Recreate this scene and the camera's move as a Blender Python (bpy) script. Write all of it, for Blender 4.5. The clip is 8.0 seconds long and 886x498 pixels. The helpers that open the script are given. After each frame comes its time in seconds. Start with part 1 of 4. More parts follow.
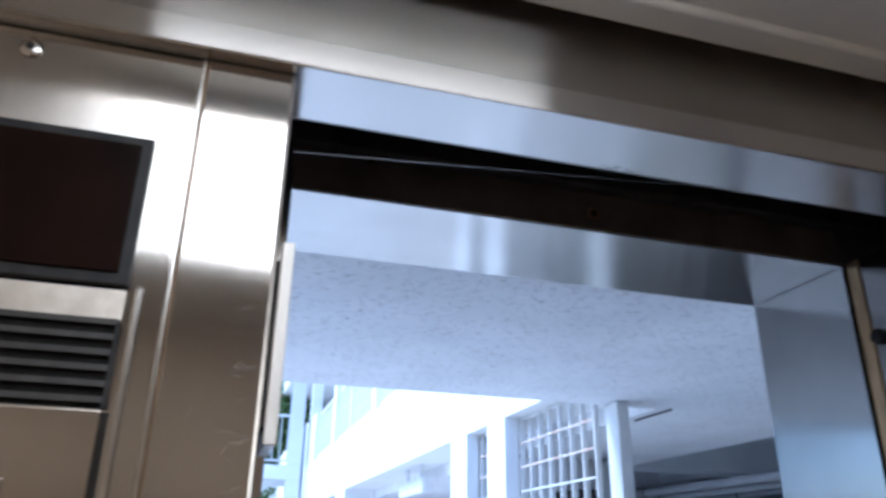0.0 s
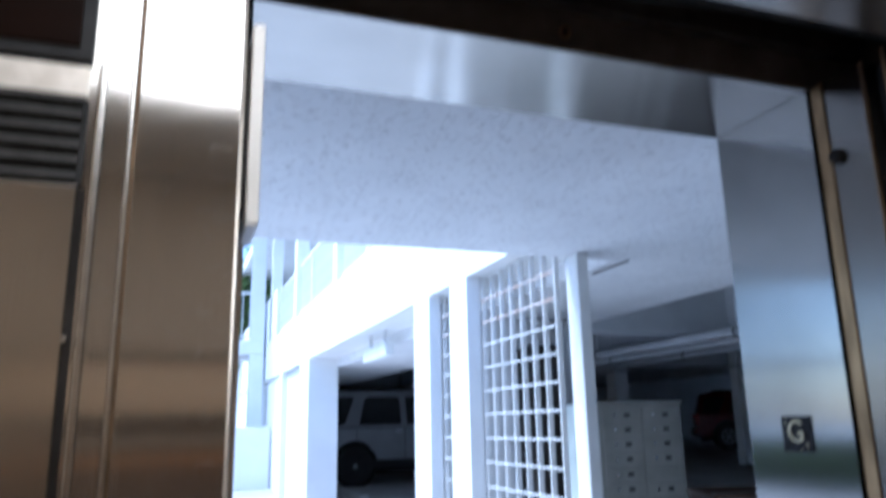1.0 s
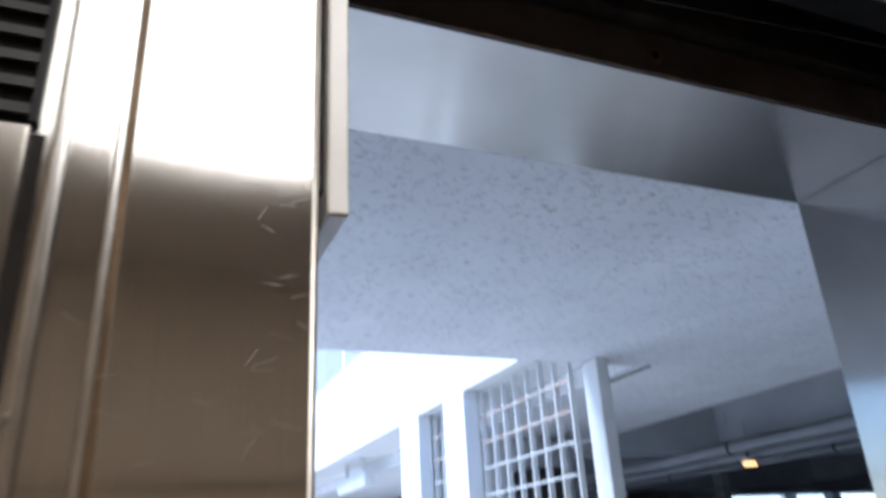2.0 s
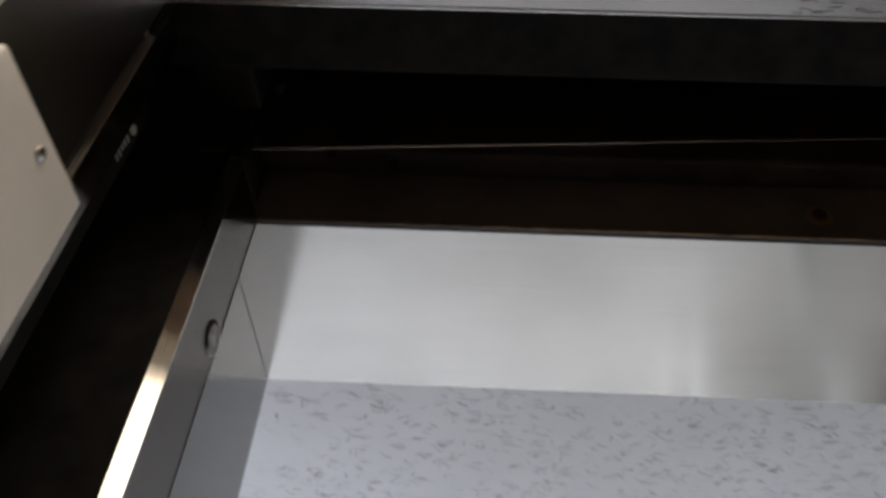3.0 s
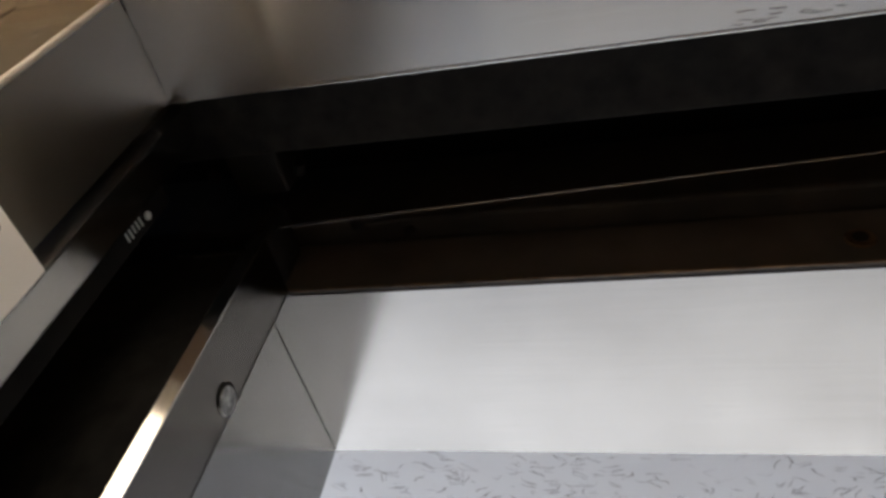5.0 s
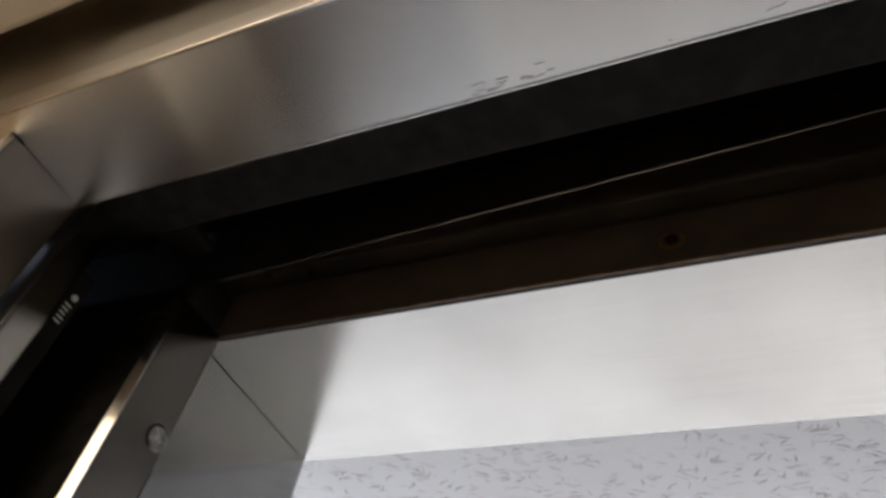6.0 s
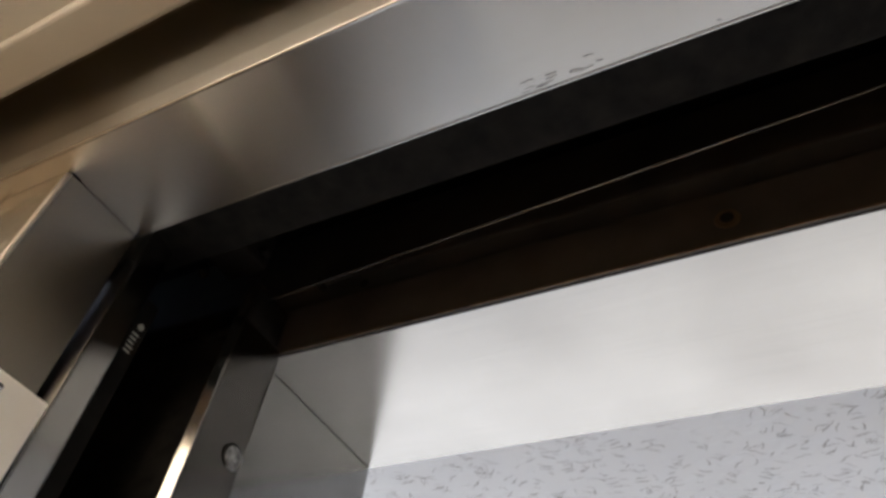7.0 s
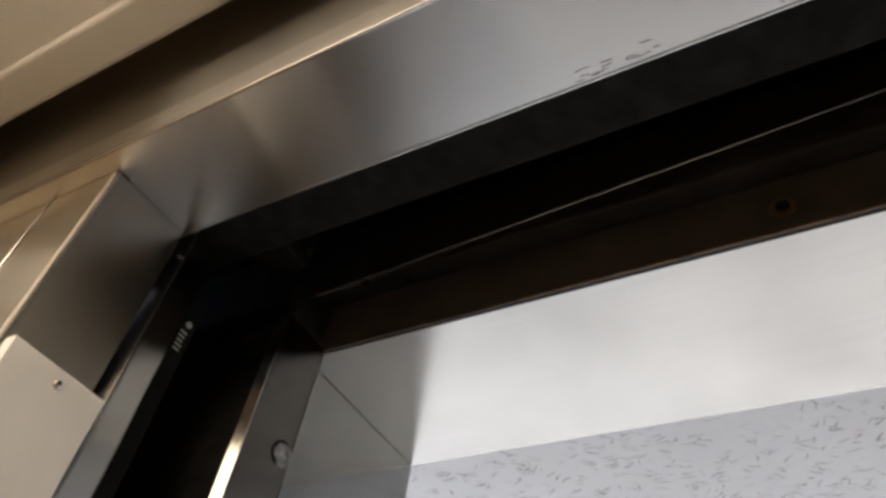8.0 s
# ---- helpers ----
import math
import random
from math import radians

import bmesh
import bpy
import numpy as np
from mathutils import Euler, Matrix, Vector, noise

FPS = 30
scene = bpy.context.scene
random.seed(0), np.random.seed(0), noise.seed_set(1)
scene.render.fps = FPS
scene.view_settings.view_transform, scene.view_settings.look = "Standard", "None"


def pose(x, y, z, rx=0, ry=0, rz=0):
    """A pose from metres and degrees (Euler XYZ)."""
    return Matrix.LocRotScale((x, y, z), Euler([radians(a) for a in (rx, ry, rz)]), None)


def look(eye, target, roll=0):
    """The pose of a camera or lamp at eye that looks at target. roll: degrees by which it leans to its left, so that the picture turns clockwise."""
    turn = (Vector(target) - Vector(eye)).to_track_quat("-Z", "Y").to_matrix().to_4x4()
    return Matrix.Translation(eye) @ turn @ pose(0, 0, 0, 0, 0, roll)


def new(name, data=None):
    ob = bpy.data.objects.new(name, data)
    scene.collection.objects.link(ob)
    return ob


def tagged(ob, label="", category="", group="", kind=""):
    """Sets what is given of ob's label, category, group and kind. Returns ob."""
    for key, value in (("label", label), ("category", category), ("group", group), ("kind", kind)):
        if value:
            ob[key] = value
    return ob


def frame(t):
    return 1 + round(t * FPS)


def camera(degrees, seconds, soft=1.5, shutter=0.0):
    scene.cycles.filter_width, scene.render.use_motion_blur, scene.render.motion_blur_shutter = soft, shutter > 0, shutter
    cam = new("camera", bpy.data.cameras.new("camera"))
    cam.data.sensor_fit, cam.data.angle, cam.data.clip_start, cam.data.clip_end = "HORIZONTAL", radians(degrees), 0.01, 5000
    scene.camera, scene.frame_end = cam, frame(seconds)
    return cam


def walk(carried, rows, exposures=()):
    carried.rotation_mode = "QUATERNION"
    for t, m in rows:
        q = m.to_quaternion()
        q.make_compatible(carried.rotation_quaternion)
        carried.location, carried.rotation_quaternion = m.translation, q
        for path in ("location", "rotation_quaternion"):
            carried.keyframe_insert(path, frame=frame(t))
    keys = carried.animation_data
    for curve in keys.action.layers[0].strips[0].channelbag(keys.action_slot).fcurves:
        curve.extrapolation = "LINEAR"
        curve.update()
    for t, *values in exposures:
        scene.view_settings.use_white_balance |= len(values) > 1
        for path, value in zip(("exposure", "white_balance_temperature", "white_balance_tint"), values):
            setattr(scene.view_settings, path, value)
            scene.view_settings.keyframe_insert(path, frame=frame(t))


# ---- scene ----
cam = camera(61.5, 8.0, soft=3.1, shutter=0.4)
PATH = [
    (0.0, pose(-0.0527, -1.0255, 1.4222, 112.46, 0, -16.43) @ pose(0, 0, 0, 0, 0, 0.83)),
    (0.5, pose(-0.0253, -1.0513, 1.4098, 111.92, 0, -21.80) @ pose(0, 0, 0, 0, 0, -0.28)),
    (0.6, pose(-0.0364, -1.0458, 1.4005, 111.25, 0, -22.39) @ pose(0, 0, 0, 0, 0, -0.69)),
    (0.8, pose(-0.0501, -1.0268, 1.3592, 108.11, 0, -21.17) @ pose(0, 0, 0, 0, 0, -1.23)),
    (1.0, pose(-0.0698, -0.9662, 1.2933, 103.36, 0, -19.93) @ pose(0, 0, 0, 0, 0, -1.17)),
    (1.2, pose(-0.0901, -0.8843, 1.2487, 101.13, 0, -20.26) @ pose(0, 0, 0, 0, 0, -1.59)),
    (1.5, pose(-0.1325, -0.7281, 1.2419, 103.44, 0, -21.34) @ pose(0, 0, 0, 0, 0, -0.71)),
    (1.8, pose(-0.1493, -0.5767, 1.2811, 109.03, 0, -23.96) @ pose(0, 0, 0, 0, 0, -2.68)),
    (2.0, pose(-0.1138, -0.4899, 1.3092, 112.84, 0, -23.39) @ pose(0, 0, 0, 0, 0, -3.25)),
    (2.2, pose(-0.0412, -0.4129, 1.3351, 117.87, 0, -20.74) @ pose(0, 0, 0, 0, 0, -3.39)),
    (3.3, pose(0.3605, -0.1898, 1.4899, 136.91, 0, 10.56) @ pose(0, 0, 0, 0, 0, 6.17)),
    (3.5, pose(0.3671, -0.1725, 1.4913, 137.83, 0, 13.23) @ pose(0, 0, 0, 0, 0, 6.55)),
    (4.0, pose(0.3499, -0.1530, 1.5079, 139.13, 0, 13.36) @ pose(0, 0, 0, 0, 0, 7.44)),
    (4.2, pose(0.3311, -0.1524, 1.5110, 140.86, 0, 11.25) @ pose(0, 0, 0, 0, 0, 6.78)),
    (5.3, pose(0.6446, -0.2092, 1.4141, 138.35, 0, 26.71) @ pose(0, 0, 0, 0, 0, 14.96)),
    (5.5, pose(0.7426, -0.2228, 1.4096, 136.35, 0, 26.56) @ pose(0, 0, 0, 0, 0, 12.80)),
    (6.0, pose(0.8465, -0.2455, 1.4248, 136.18, 0, 32.59) @ pose(0, 0, 0, 0, 0, 13.92)),
    (6.5, pose(0.8181, -0.2659, 1.4168, 136.41, 0, 34.96) @ pose(0, 0, 0, 0, 0, 11.47)),
    (7.0, pose(0.8076, -0.2720, 1.4144, 135.73, 0, 34.78) @ pose(0, 0, 0, 0, 0, 10.44)),
    (7.5, pose(0.7853, -0.2783, 1.4118, 135.95, 0, 36.33) @ pose(0, 0, 0, 0, 0, 11.32)),
    (8.0, pose(0.7689, -0.2796, 1.4113, 135.36, 0, 36.97) @ pose(0, 0, 0, 0, 0, 11.21)),
]
EXPO = [(0.0, 1.43, 4640, 10), (1.0, 1.38, 4710, 10), (1.5, 1.30, 4760, 10), (2.2, 1.2, 5200, 10), (3.3, 1.32, 6250, 10), (4.2, 1.50, 6250, 10), (5.5, 1.80, 6200, 10), (6.2, 1.84, 6380, 10), (8.0, 1.86, 6420, 10)]
walk(cam, PATH, EXPO)

# ---- world and light ----
world = bpy.data.worlds.new("world")
scene.world = world
world.use_nodes = True
wn = world.node_tree.nodes
sky = wn.new("ShaderNodeTexSky")
sky.sky_type = "NISHITA"
sky.sun_disc = False
sky.sun_elevation, sky.sun_rotation = radians(51), radians(-79)
world.node_tree.links.new(sky.outputs[0], wn["Background"].inputs[0])
wn["Background"].inputs[1].default_value = 0.15
sun = new("sun", bpy.data.lights.new("sun", "SUN"))
sun.data.energy, sun.data.angle, sun.data.color = 2.4, radians(25), (1.0, 0.96, 0.9)
sun.matrix_world = look((-30, 14, 40), (2, 8, 0))


# ---- materials ----
def nodes_of(name):
    m = bpy.data.materials.new(name)
    m.use_nodes = True
    t = m.node_tree
    return m, t, t.nodes["Principled BSDF"]


def ramp(t, source, lo, hi, p0=0.3, p1=0.7):
    r = t.nodes.new("ShaderNodeValToRGB")
    r.color_ramp.elements[0].position, r.color_ramp.elements[1].position = p0, p1
    r.color_ramp.elements[0].color, r.color_ramp.elements[1].color = (*lo, 1), (*hi, 1)
    t.links.new(source, r.inputs[0])
    return r.outputs[0]


def noise_tex(t, scale, stretch=(1, 1, 1), detail=4):
    c = t.nodes.new("ShaderNodeTexCoord")
    mp = t.nodes.new("ShaderNodeMapping")
    mp.inputs["Scale"].default_value = stretch
    n = t.nodes.new("ShaderNodeTexNoise")
    n.inputs["Scale"].default_value, n.inputs["Detail"].default_value = scale, detail
    t.links.new(c.outputs["Object"], mp.inputs[0])
    t.links.new(mp.outputs[0], n.inputs["Vector"])
    return n.outputs[0]


def bump(t, b, height, strength, distance=0.002):
    n = t.nodes.new("ShaderNodeBump")
    n.inputs["Strength"].default_value, n.inputs["Distance"].default_value = strength, distance
    t.links.new(height, n.inputs["Height"])
    t.links.new(n.outputs[0], b.inputs["Normal"])


def plain(name, lo, hi, rough=0.6, scale=6.0, metal=0.0, relief=0.0, relief_scale=80.0, stretch=(1, 1, 1), gloss=0.5):
    m, t, b = nodes_of(name)
    t.links.new(ramp(t, noise_tex(t, scale, stretch), lo, hi), b.inputs["Base Color"])
    b.inputs["Roughness"].default_value, b.inputs["Metallic"].default_value = rough, metal
    b.inputs["Specular IOR Level"].default_value = gloss
    if relief:
        bump(t, b, noise_tex(t, relief_scale, stretch), relief)
    return m


def brushed(name, grain, spread, rough=0.3, lo=(0.42, 0.405, 0.38), hi=(0.62, 0.605, 0.58), aniso=0.75, relief=0.04):
    """Brushed stainless steel: grain runs along one axis, glints spread along another."""
    m, t, b = nodes_of(name)
    stretch = [80.0, 80.0, 80.0]
    stretch["xyz".index(grain)] = 0.5
    fine = noise_tex(t, 9.0, tuple(stretch), 3)
    cloud = noise_tex(t, 2.3, (1, 1, 1), 5)
    mix = t.nodes.new("ShaderNodeMath")
    mix.operation = "MULTIPLY_ADD"
    mix.inputs[1].default_value = 0.25
    t.links.new(fine, mix.inputs[0])
    half = t.nodes.new("ShaderNodeMath")
    half.operation = "MULTIPLY"
    half.inputs[1].default_value = 0.75
    t.links.new(cloud, half.inputs[0])
    t.links.new(half.outputs[0], mix.inputs[2])
    t.links.new(ramp(t, mix.outputs[0], lo, hi), b.inputs["Base Color"])
    b.inputs["Roughness"].default_value = rough
    b.inputs["Metallic"].default_value = 1.0
    b.inputs["Anisotropic"].default_value = aniso
    v = t.nodes.new("ShaderNodeCombineXYZ")
    v.inputs["XYZ".index(spread.upper())].default_value = 1.0
    t.links.new(v.outputs[0], b.inputs["Tangent"])
    if relief:
        bump(t, b, fine, relief, 0.0005)
    return m


def glow(name, colour, strength):
    m, t, b = nodes_of(name)
    b.inputs["Base Color"].default_value = (*colour, 1)
    b.inputs["Emission Color"].default_value, b.inputs["Emission Strength"].default_value = (*colour, 1), strength
    return m


def plaster_mat(name, lo, hi):
    """Knock-down plaster: a trowelled skin with short torn nicks between its flats, darkened for relief shadow."""
    m, t, b = nodes_of(name)
    link = t.links.new
    c = t.nodes.new("ShaderNodeTexCoord")

    def maths(op, a, v):
        n = t.nodes.new("ShaderNodeMath")
        n.operation = op
        link(a, n.inputs[0])
        if isinstance(v, float):
            n.inputs[1].default_value = v
        else:
            link(v, n.inputs[1])
        return n.outputs[0]

    def warped(scale, amount):
        n = t.nodes.new("ShaderNodeTexNoise")
        n.inputs["Scale"].default_value, n.inputs["Detail"].default_value = scale, 3
        link(c.outputs["Object"], n.inputs["Vector"])
        k = t.nodes.new("ShaderNodeVectorMath")
        k.operation = "MULTIPLY_ADD"
        k.inputs[1].default_value = (amount, amount, 0)
        link(n.outputs["Color"], k.inputs[0])
        link(c.outputs["Object"], k.inputs[2])
        return k.outputs[0]

    def nicks(turn, cell, thin, keep, size):
        """Short dashes: stretched cells, some of them left out."""
        turned, mp = t.nodes.new("ShaderNodeMapping"), t.nodes.new("ShaderNodeMapping")
        turned.inputs["Rotation"].default_value = (0, 0, radians(turn))
        mp.inputs["Scale"].default_value = (1.0, thin, 0.0)
        link(warped(34, 0.030), turned.inputs[0])
        link(turned.outputs[0], mp.inputs[0])
        v = t.nodes.new("ShaderNodeTexVoronoi")
        v.inputs["Scale"].default_value = 1.0 / cell
        link(mp.outputs[0], v.inputs["Vector"])
        inside = ramp(t, v.outputs["Distance"], (1, 1, 1), (0, 0, 0), size * 0.88, size)
        sep = t.nodes.new("ShaderNodeSeparateColor")
        link(v.outputs["Color"], sep.inputs[0])
        return maths("MULTIPLY", inside, maths("LESS_THAN", sep.outputs[0], keep))

    marks = nicks(6, 0.058, 16.0, 0.17, 0.30)
    for turn, cell, thin, keep, size in ((-38, 0.056, 16.0, 0.14, 0.30), (42, 0.058, 16.0, 0.11, 0.30), (78, 0.050, 14.0, 0.05, 0.29), (-12, 0.036, 12.0, 0.11, 0.28)):
        marks = maths("MAXIMUM", marks, nicks(turn, cell, thin, keep, size))
    patch = ramp(t, noise_tex(t, 5.0, (1, 1, 1), 2), (0.0, 0.0, 0.0), (1, 1, 1), 0.33, 0.44)
    marks = maths("MULTIPLY", marks, patch)
    skin = ramp(t, noise_tex(t, 3.0), lo, hi)
    mix = t.nodes.new("ShaderNodeMix")
    mix.data_type = "RGBA"
    # Nick colour imitates the shadow inside the torn relief.
    mix.inputs["B"].default_value = (lo[0] * 0.36, lo[1] * 0.33, lo[2] * 0.32, 1)
    link(maths("MULTIPLY", marks, 0.95), mix.inputs["Factor"])
    link(skin, mix.inputs["A"])
    link(mix.outputs["Result"], b.inputs["Base Color"])
    flats = ramp(t, noise_tex(t, 16, (0.7, 1.4, 1), 3), (0, 0, 0), (0.45, 0.45, 0.45), 0.46, 0.56)
    bump(t, b, maths("SUBTRACT", flats, marks), 0.5, 0.004)
    b.inputs["Roughness"].default_value = 0.85
    return m


M = {}
M["steel_front"] = brushed("steel_front", "z", "x", 0.17, (0.45, 0.43, 0.40), (0.64, 0.61, 0.565), aniso=1.0, relief=0.7)
M["steel_plate"] = brushed("steel_plate", "z", "x", 0.22, (0.42, 0.39, 0.35), (0.60, 0.565, 0.515), aniso=0.95)
# Side faces are the front's steel, toned down for the light they miss.
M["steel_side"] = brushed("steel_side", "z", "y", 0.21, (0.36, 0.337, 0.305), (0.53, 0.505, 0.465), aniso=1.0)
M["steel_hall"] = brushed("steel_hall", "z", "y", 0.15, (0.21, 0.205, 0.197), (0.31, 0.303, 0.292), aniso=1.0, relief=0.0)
# Strike faces and hall door edge carry their shade in this darker tone.
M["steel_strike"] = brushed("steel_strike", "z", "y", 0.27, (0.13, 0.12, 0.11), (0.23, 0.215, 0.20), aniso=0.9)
M["steel_header"] = brushed("steel_header", "x", "z", 0.27, aniso=1.0, relief=0.0)
# Paler copy of the header steel; the lip's lamp glow is in its colour.
M["steel_fold"] = brushed("steel_fold", "x", "z", 0.215, (0.58, 0.565, 0.54), (0.77, 0.755, 0.73), aniso=1.0, relief=0.0)
# Both soffits are one steel; the pale and dark tones carry their light.
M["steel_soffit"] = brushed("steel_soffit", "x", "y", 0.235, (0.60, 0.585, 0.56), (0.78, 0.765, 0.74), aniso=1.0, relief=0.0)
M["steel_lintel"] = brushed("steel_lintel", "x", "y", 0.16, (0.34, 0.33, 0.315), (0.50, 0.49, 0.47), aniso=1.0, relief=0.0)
# Channel steel goes near black to hold the shade between the doors.
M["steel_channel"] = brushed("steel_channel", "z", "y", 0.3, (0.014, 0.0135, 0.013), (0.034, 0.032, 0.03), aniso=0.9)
# Brown stain, brightened to gold to imitate the lamp's warm glint.
M["groove_metal"] = plain("groove_metal", (0.09, 0.058, 0.03), (0.38, 0.255, 0.135), 0.36, 14, 0.9, 0.2, 60, (1, 1, 0.25))
M["steel_edge"] = plain("steel_edge", (0.5, 0.48, 0.45), (0.62, 0.6, 0.57), 0.25, 40, 1.0)
M["steel_worn"] = plain("steel_worn", (0.55, 0.51, 0.45), (0.72, 0.68, 0.62), 0.5, 30, 1.0)
M["scratch_pale"] = plain("scratch_pale", (0.34, 0.32, 0.29), (0.52, 0.50, 0.46), 0.6, 30, 0.8)
M["steel_dark"] = plain("steel_dark", (0.018, 0.016, 0.014), (0.044, 0.038, 0.032), 0.65, 14, 0.1, 0.2, gloss=0.3)
# Black holds the darkness of unlit gaps, lifted slightly to imitate lens haze.
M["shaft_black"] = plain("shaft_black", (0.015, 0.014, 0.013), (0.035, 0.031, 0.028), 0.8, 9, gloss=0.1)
# Rust and dirt, with the shadow over the doors put into the tone.
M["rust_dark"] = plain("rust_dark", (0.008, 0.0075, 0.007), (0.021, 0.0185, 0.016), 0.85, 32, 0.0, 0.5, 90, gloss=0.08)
# Fascia grey is raised to imitate lens haze over the dark slot.
M["grime_grey"] = plain("grime_grey", (0.050, 0.045, 0.041), (0.098, 0.088, 0.080), 0.6, 9, 0.0, 0.3, gloss=0.3)
M["plastic_white"] = plain("plastic_white", (0.74, 0.72, 0.68), (0.82, 0.80, 0.77), 0.35, 12)
M["plastic_black"] = plain("plastic_black", (0.007, 0.007, 0.007), (0.014, 0.0135, 0.013), 0.6, 30, 0, 0.1, gloss=0.12)
M["plastic_grey"] = plain("plastic_grey", (0.014, 0.014, 0.015), (0.030, 0.030, 0.030), 0.6, 30, 0, 0.1, gloss=0.25)
M["slat_grey"] = plain("slat_grey", (0.030, 0.029, 0.028), (0.052, 0.050, 0.047), 0.5, 30, 0, 0.1, gloss=0.3)
M["rubber"] = plain("rubber", (0.008, 0.008, 0.008), (0.02, 0.019, 0.018), 0.9, 30, gloss=0.15)
# Reddish base colour imitates the warm reflection on the display.
M["screen"] = plain("screen", (0.006, 0.004, 0.0035), (0.016, 0.009, 0.007), 0.22, 6, gloss=0.02)
M["ceiling_panel"] = plain("ceiling_panel", (0.58, 0.56, 0.51), (0.66, 0.64, 0.59), 0.5, 4)
M["plaster"] = plaster_mat("plaster", (0.77, 0.775, 0.79), (0.84, 0.845, 0.86))
M["white_paint"] = plain("white_paint", (0.76, 0.76, 0.75), (0.84, 0.84, 0.83), 0.7, 1.4, 0, 0.15, 60)
M["metal_rusted"] = plain("metal_rusted", (0.78, 0.78, 0.76), (0.62, 0.36, 0.22), 0.55, 7)
M["metal_white"] = plain("metal_white", (0.72, 0.72, 0.70), (0.82, 0.82, 0.80), 0.4, 6)
M["concrete"] = plain("concrete", (0.46, 0.45, 0.43), (0.58, 0.57, 0.545), 0.8, 1.1, 0, 0.3, 40)
M["garage_ceiling"] = plain("garage_ceiling", (0.52, 0.53, 0.55), (0.63, 0.64, 0.65), 0.85, 1.5, 0, 0.2, 30)
M["paver"] = plain("paver", (0.20, 0.08, 0.055), (0.36, 0.17, 0.12), 0.85, 8, 0, 0.3)
M["car_floor"] = plain("car_floor", (0.10, 0.08, 0.06), (0.2, 0.15, 0.11), 0.5, 8)
M["wood_panel"] = plain("wood_panel", (0.46, 0.21, 0.075), (0.62, 0.32, 0.14), 0.35, 3, 0, 0, 80, (8, 8, 0.6))
M["wood_dark"] = plain("wood_dark", (0.10, 0.06, 0.035), (0.18, 0.11, 0.065), 0.4, 3, 0, 0, 80, (8, 8, 0.6))
M["mail_metal"] = plain("mail_metal", (0.19, 0.185, 0.16), (0.26, 0.25, 0.22), 0.5, 5)
M["mail_pale"] = plain("mail_pale", (0.55, 0.60, 0.57), (0.63, 0.68, 0.65), 0.5, 5)
M["car_silver"] = plain("car_silver", (0.30, 0.30, 0.31), (0.36, 0.36, 0.37), 0.25, 3, 0.4)
M["car_red"] = plain("car_red", (0.065, 0.012, 0.016), (0.10, 0.02, 0.024), 0.22, 3, 0.3)
M["car_glass"] = plain("car_glass", (0.012, 0.014, 0.016), (0.02, 0.022, 0.024), 0.08, 3)
M["tyre"] = plain("tyre", (0.012, 0.012, 0.012), (0.024, 0.024, 0.024), 0.8, 20)
M["wheel_metal"] = plain("wheel_metal", (0.16, 0.16, 0.165), (0.26, 0.26, 0.26), 0.35, 10, 0.8)
M["cream_panel"] = plain("cream_panel", (0.70, 0.50, 0.31), (0.80, 0.61, 0.41), 0.4, 5)
M["chrome"] = plain("chrome", (0.6, 0.6, 0.6), (0.7, 0.7, 0.7), 0.18, 10, 1.0)
M["lamp_body"] = plain("lamp_body", (0.70, 0.70, 0.68), (0.80, 0.80, 0.78), 0.4, 10)
M["tan_panel"] = plain("tan_panel", (0.46, 0.365, 0.26), (0.58, 0.475, 0.35), 0.45, 5)
M["wood_bin"] = plain("wood_bin", (0.30, 0.20, 0.11), (0.45, 0.32, 0.2), 0.7, 9, 0, 0.2, 60, (1, 1, 0.2))
M["red_lens"] = plain("red_lens", (0.25, 0.01, 0.01), (0.35, 0.02, 0.015), 0.2, 9)
M["clear_lens"] = plain("clear_lens", (0.55, 0.56, 0.58), (0.68, 0.69, 0.7), 0.15, 9)
M["stain"] = plain("stain", (0.06, 0.035, 0.018), (0.26, 0.17, 0.09), 0.5, 30, 0.5, 0.3, 60, (1, 1, 0.3))
M["scuff"] = plain("scuff", (0.05, 0.045, 0.04), (0.16, 0.15, 0.14), 0.6, 60, 0.5)
M["worn_metal"] = plain("worn_metal", (0.10, 0.10, 0.10), (0.5, 0.49, 0.47), 0.5, 90, 0.9, 0.6, 120)
M["cab_light"] = glow("cab_light", (1.0, 0.83, 0.62), 3.5)
M["led_red"] = glow("led_red", (1.0, 0.03, 0.05), 5.0)
M["garage_light"] = glow("garage_light", (1.0, 0.5, 0.15), 1.1)
M["leaf"] = plain("leaf", (0.05, 0.10, 0.022), (0.13, 0.20, 0.055), 0.6, 5)
M["bark"] = plain("bark", (0.07, 0.055, 0.04), (0.15, 0.12, 0.09), 0.9, 12, 0, 0.5)
M["paper"] = plain("paper", (0.72, 0.70, 0.66), (0.80, 0.78, 0.74), 0.8, 10)
M["wicker"] = plain("wicker", (0.03, 0.017, 0.011), (0.12, 0.07, 0.04), 0.7, 60, 0, 0.5)
M["sign_black"] = plain("sign_black", (0.01, 0.01, 0.012), (0.03, 0.03, 0.034), 0.7, 60, gloss=0.15)
M["sign_metal"] = plain("sign_metal", (0.30, 0.25, 0.16), (0.44, 0.38, 0.26), 0.4, 40, 0.8)


# ---- building helpers ----
def finish(name, bm, material, parent=None, label="", smooth=False):
    me = bpy.data.meshes.new(name)
    bm.to_mesh(me)
    bm.free()
    for mt in material if isinstance(material, (list, tuple)) else [material]:
        me.materials.append(M[mt])
    if smooth:
        for p in me.polygons:
            p.use_smooth = True
    ob = new(name, me)
    if parent is not None:
        ob.parent = parent
    return tagged(ob, label) if label else ob


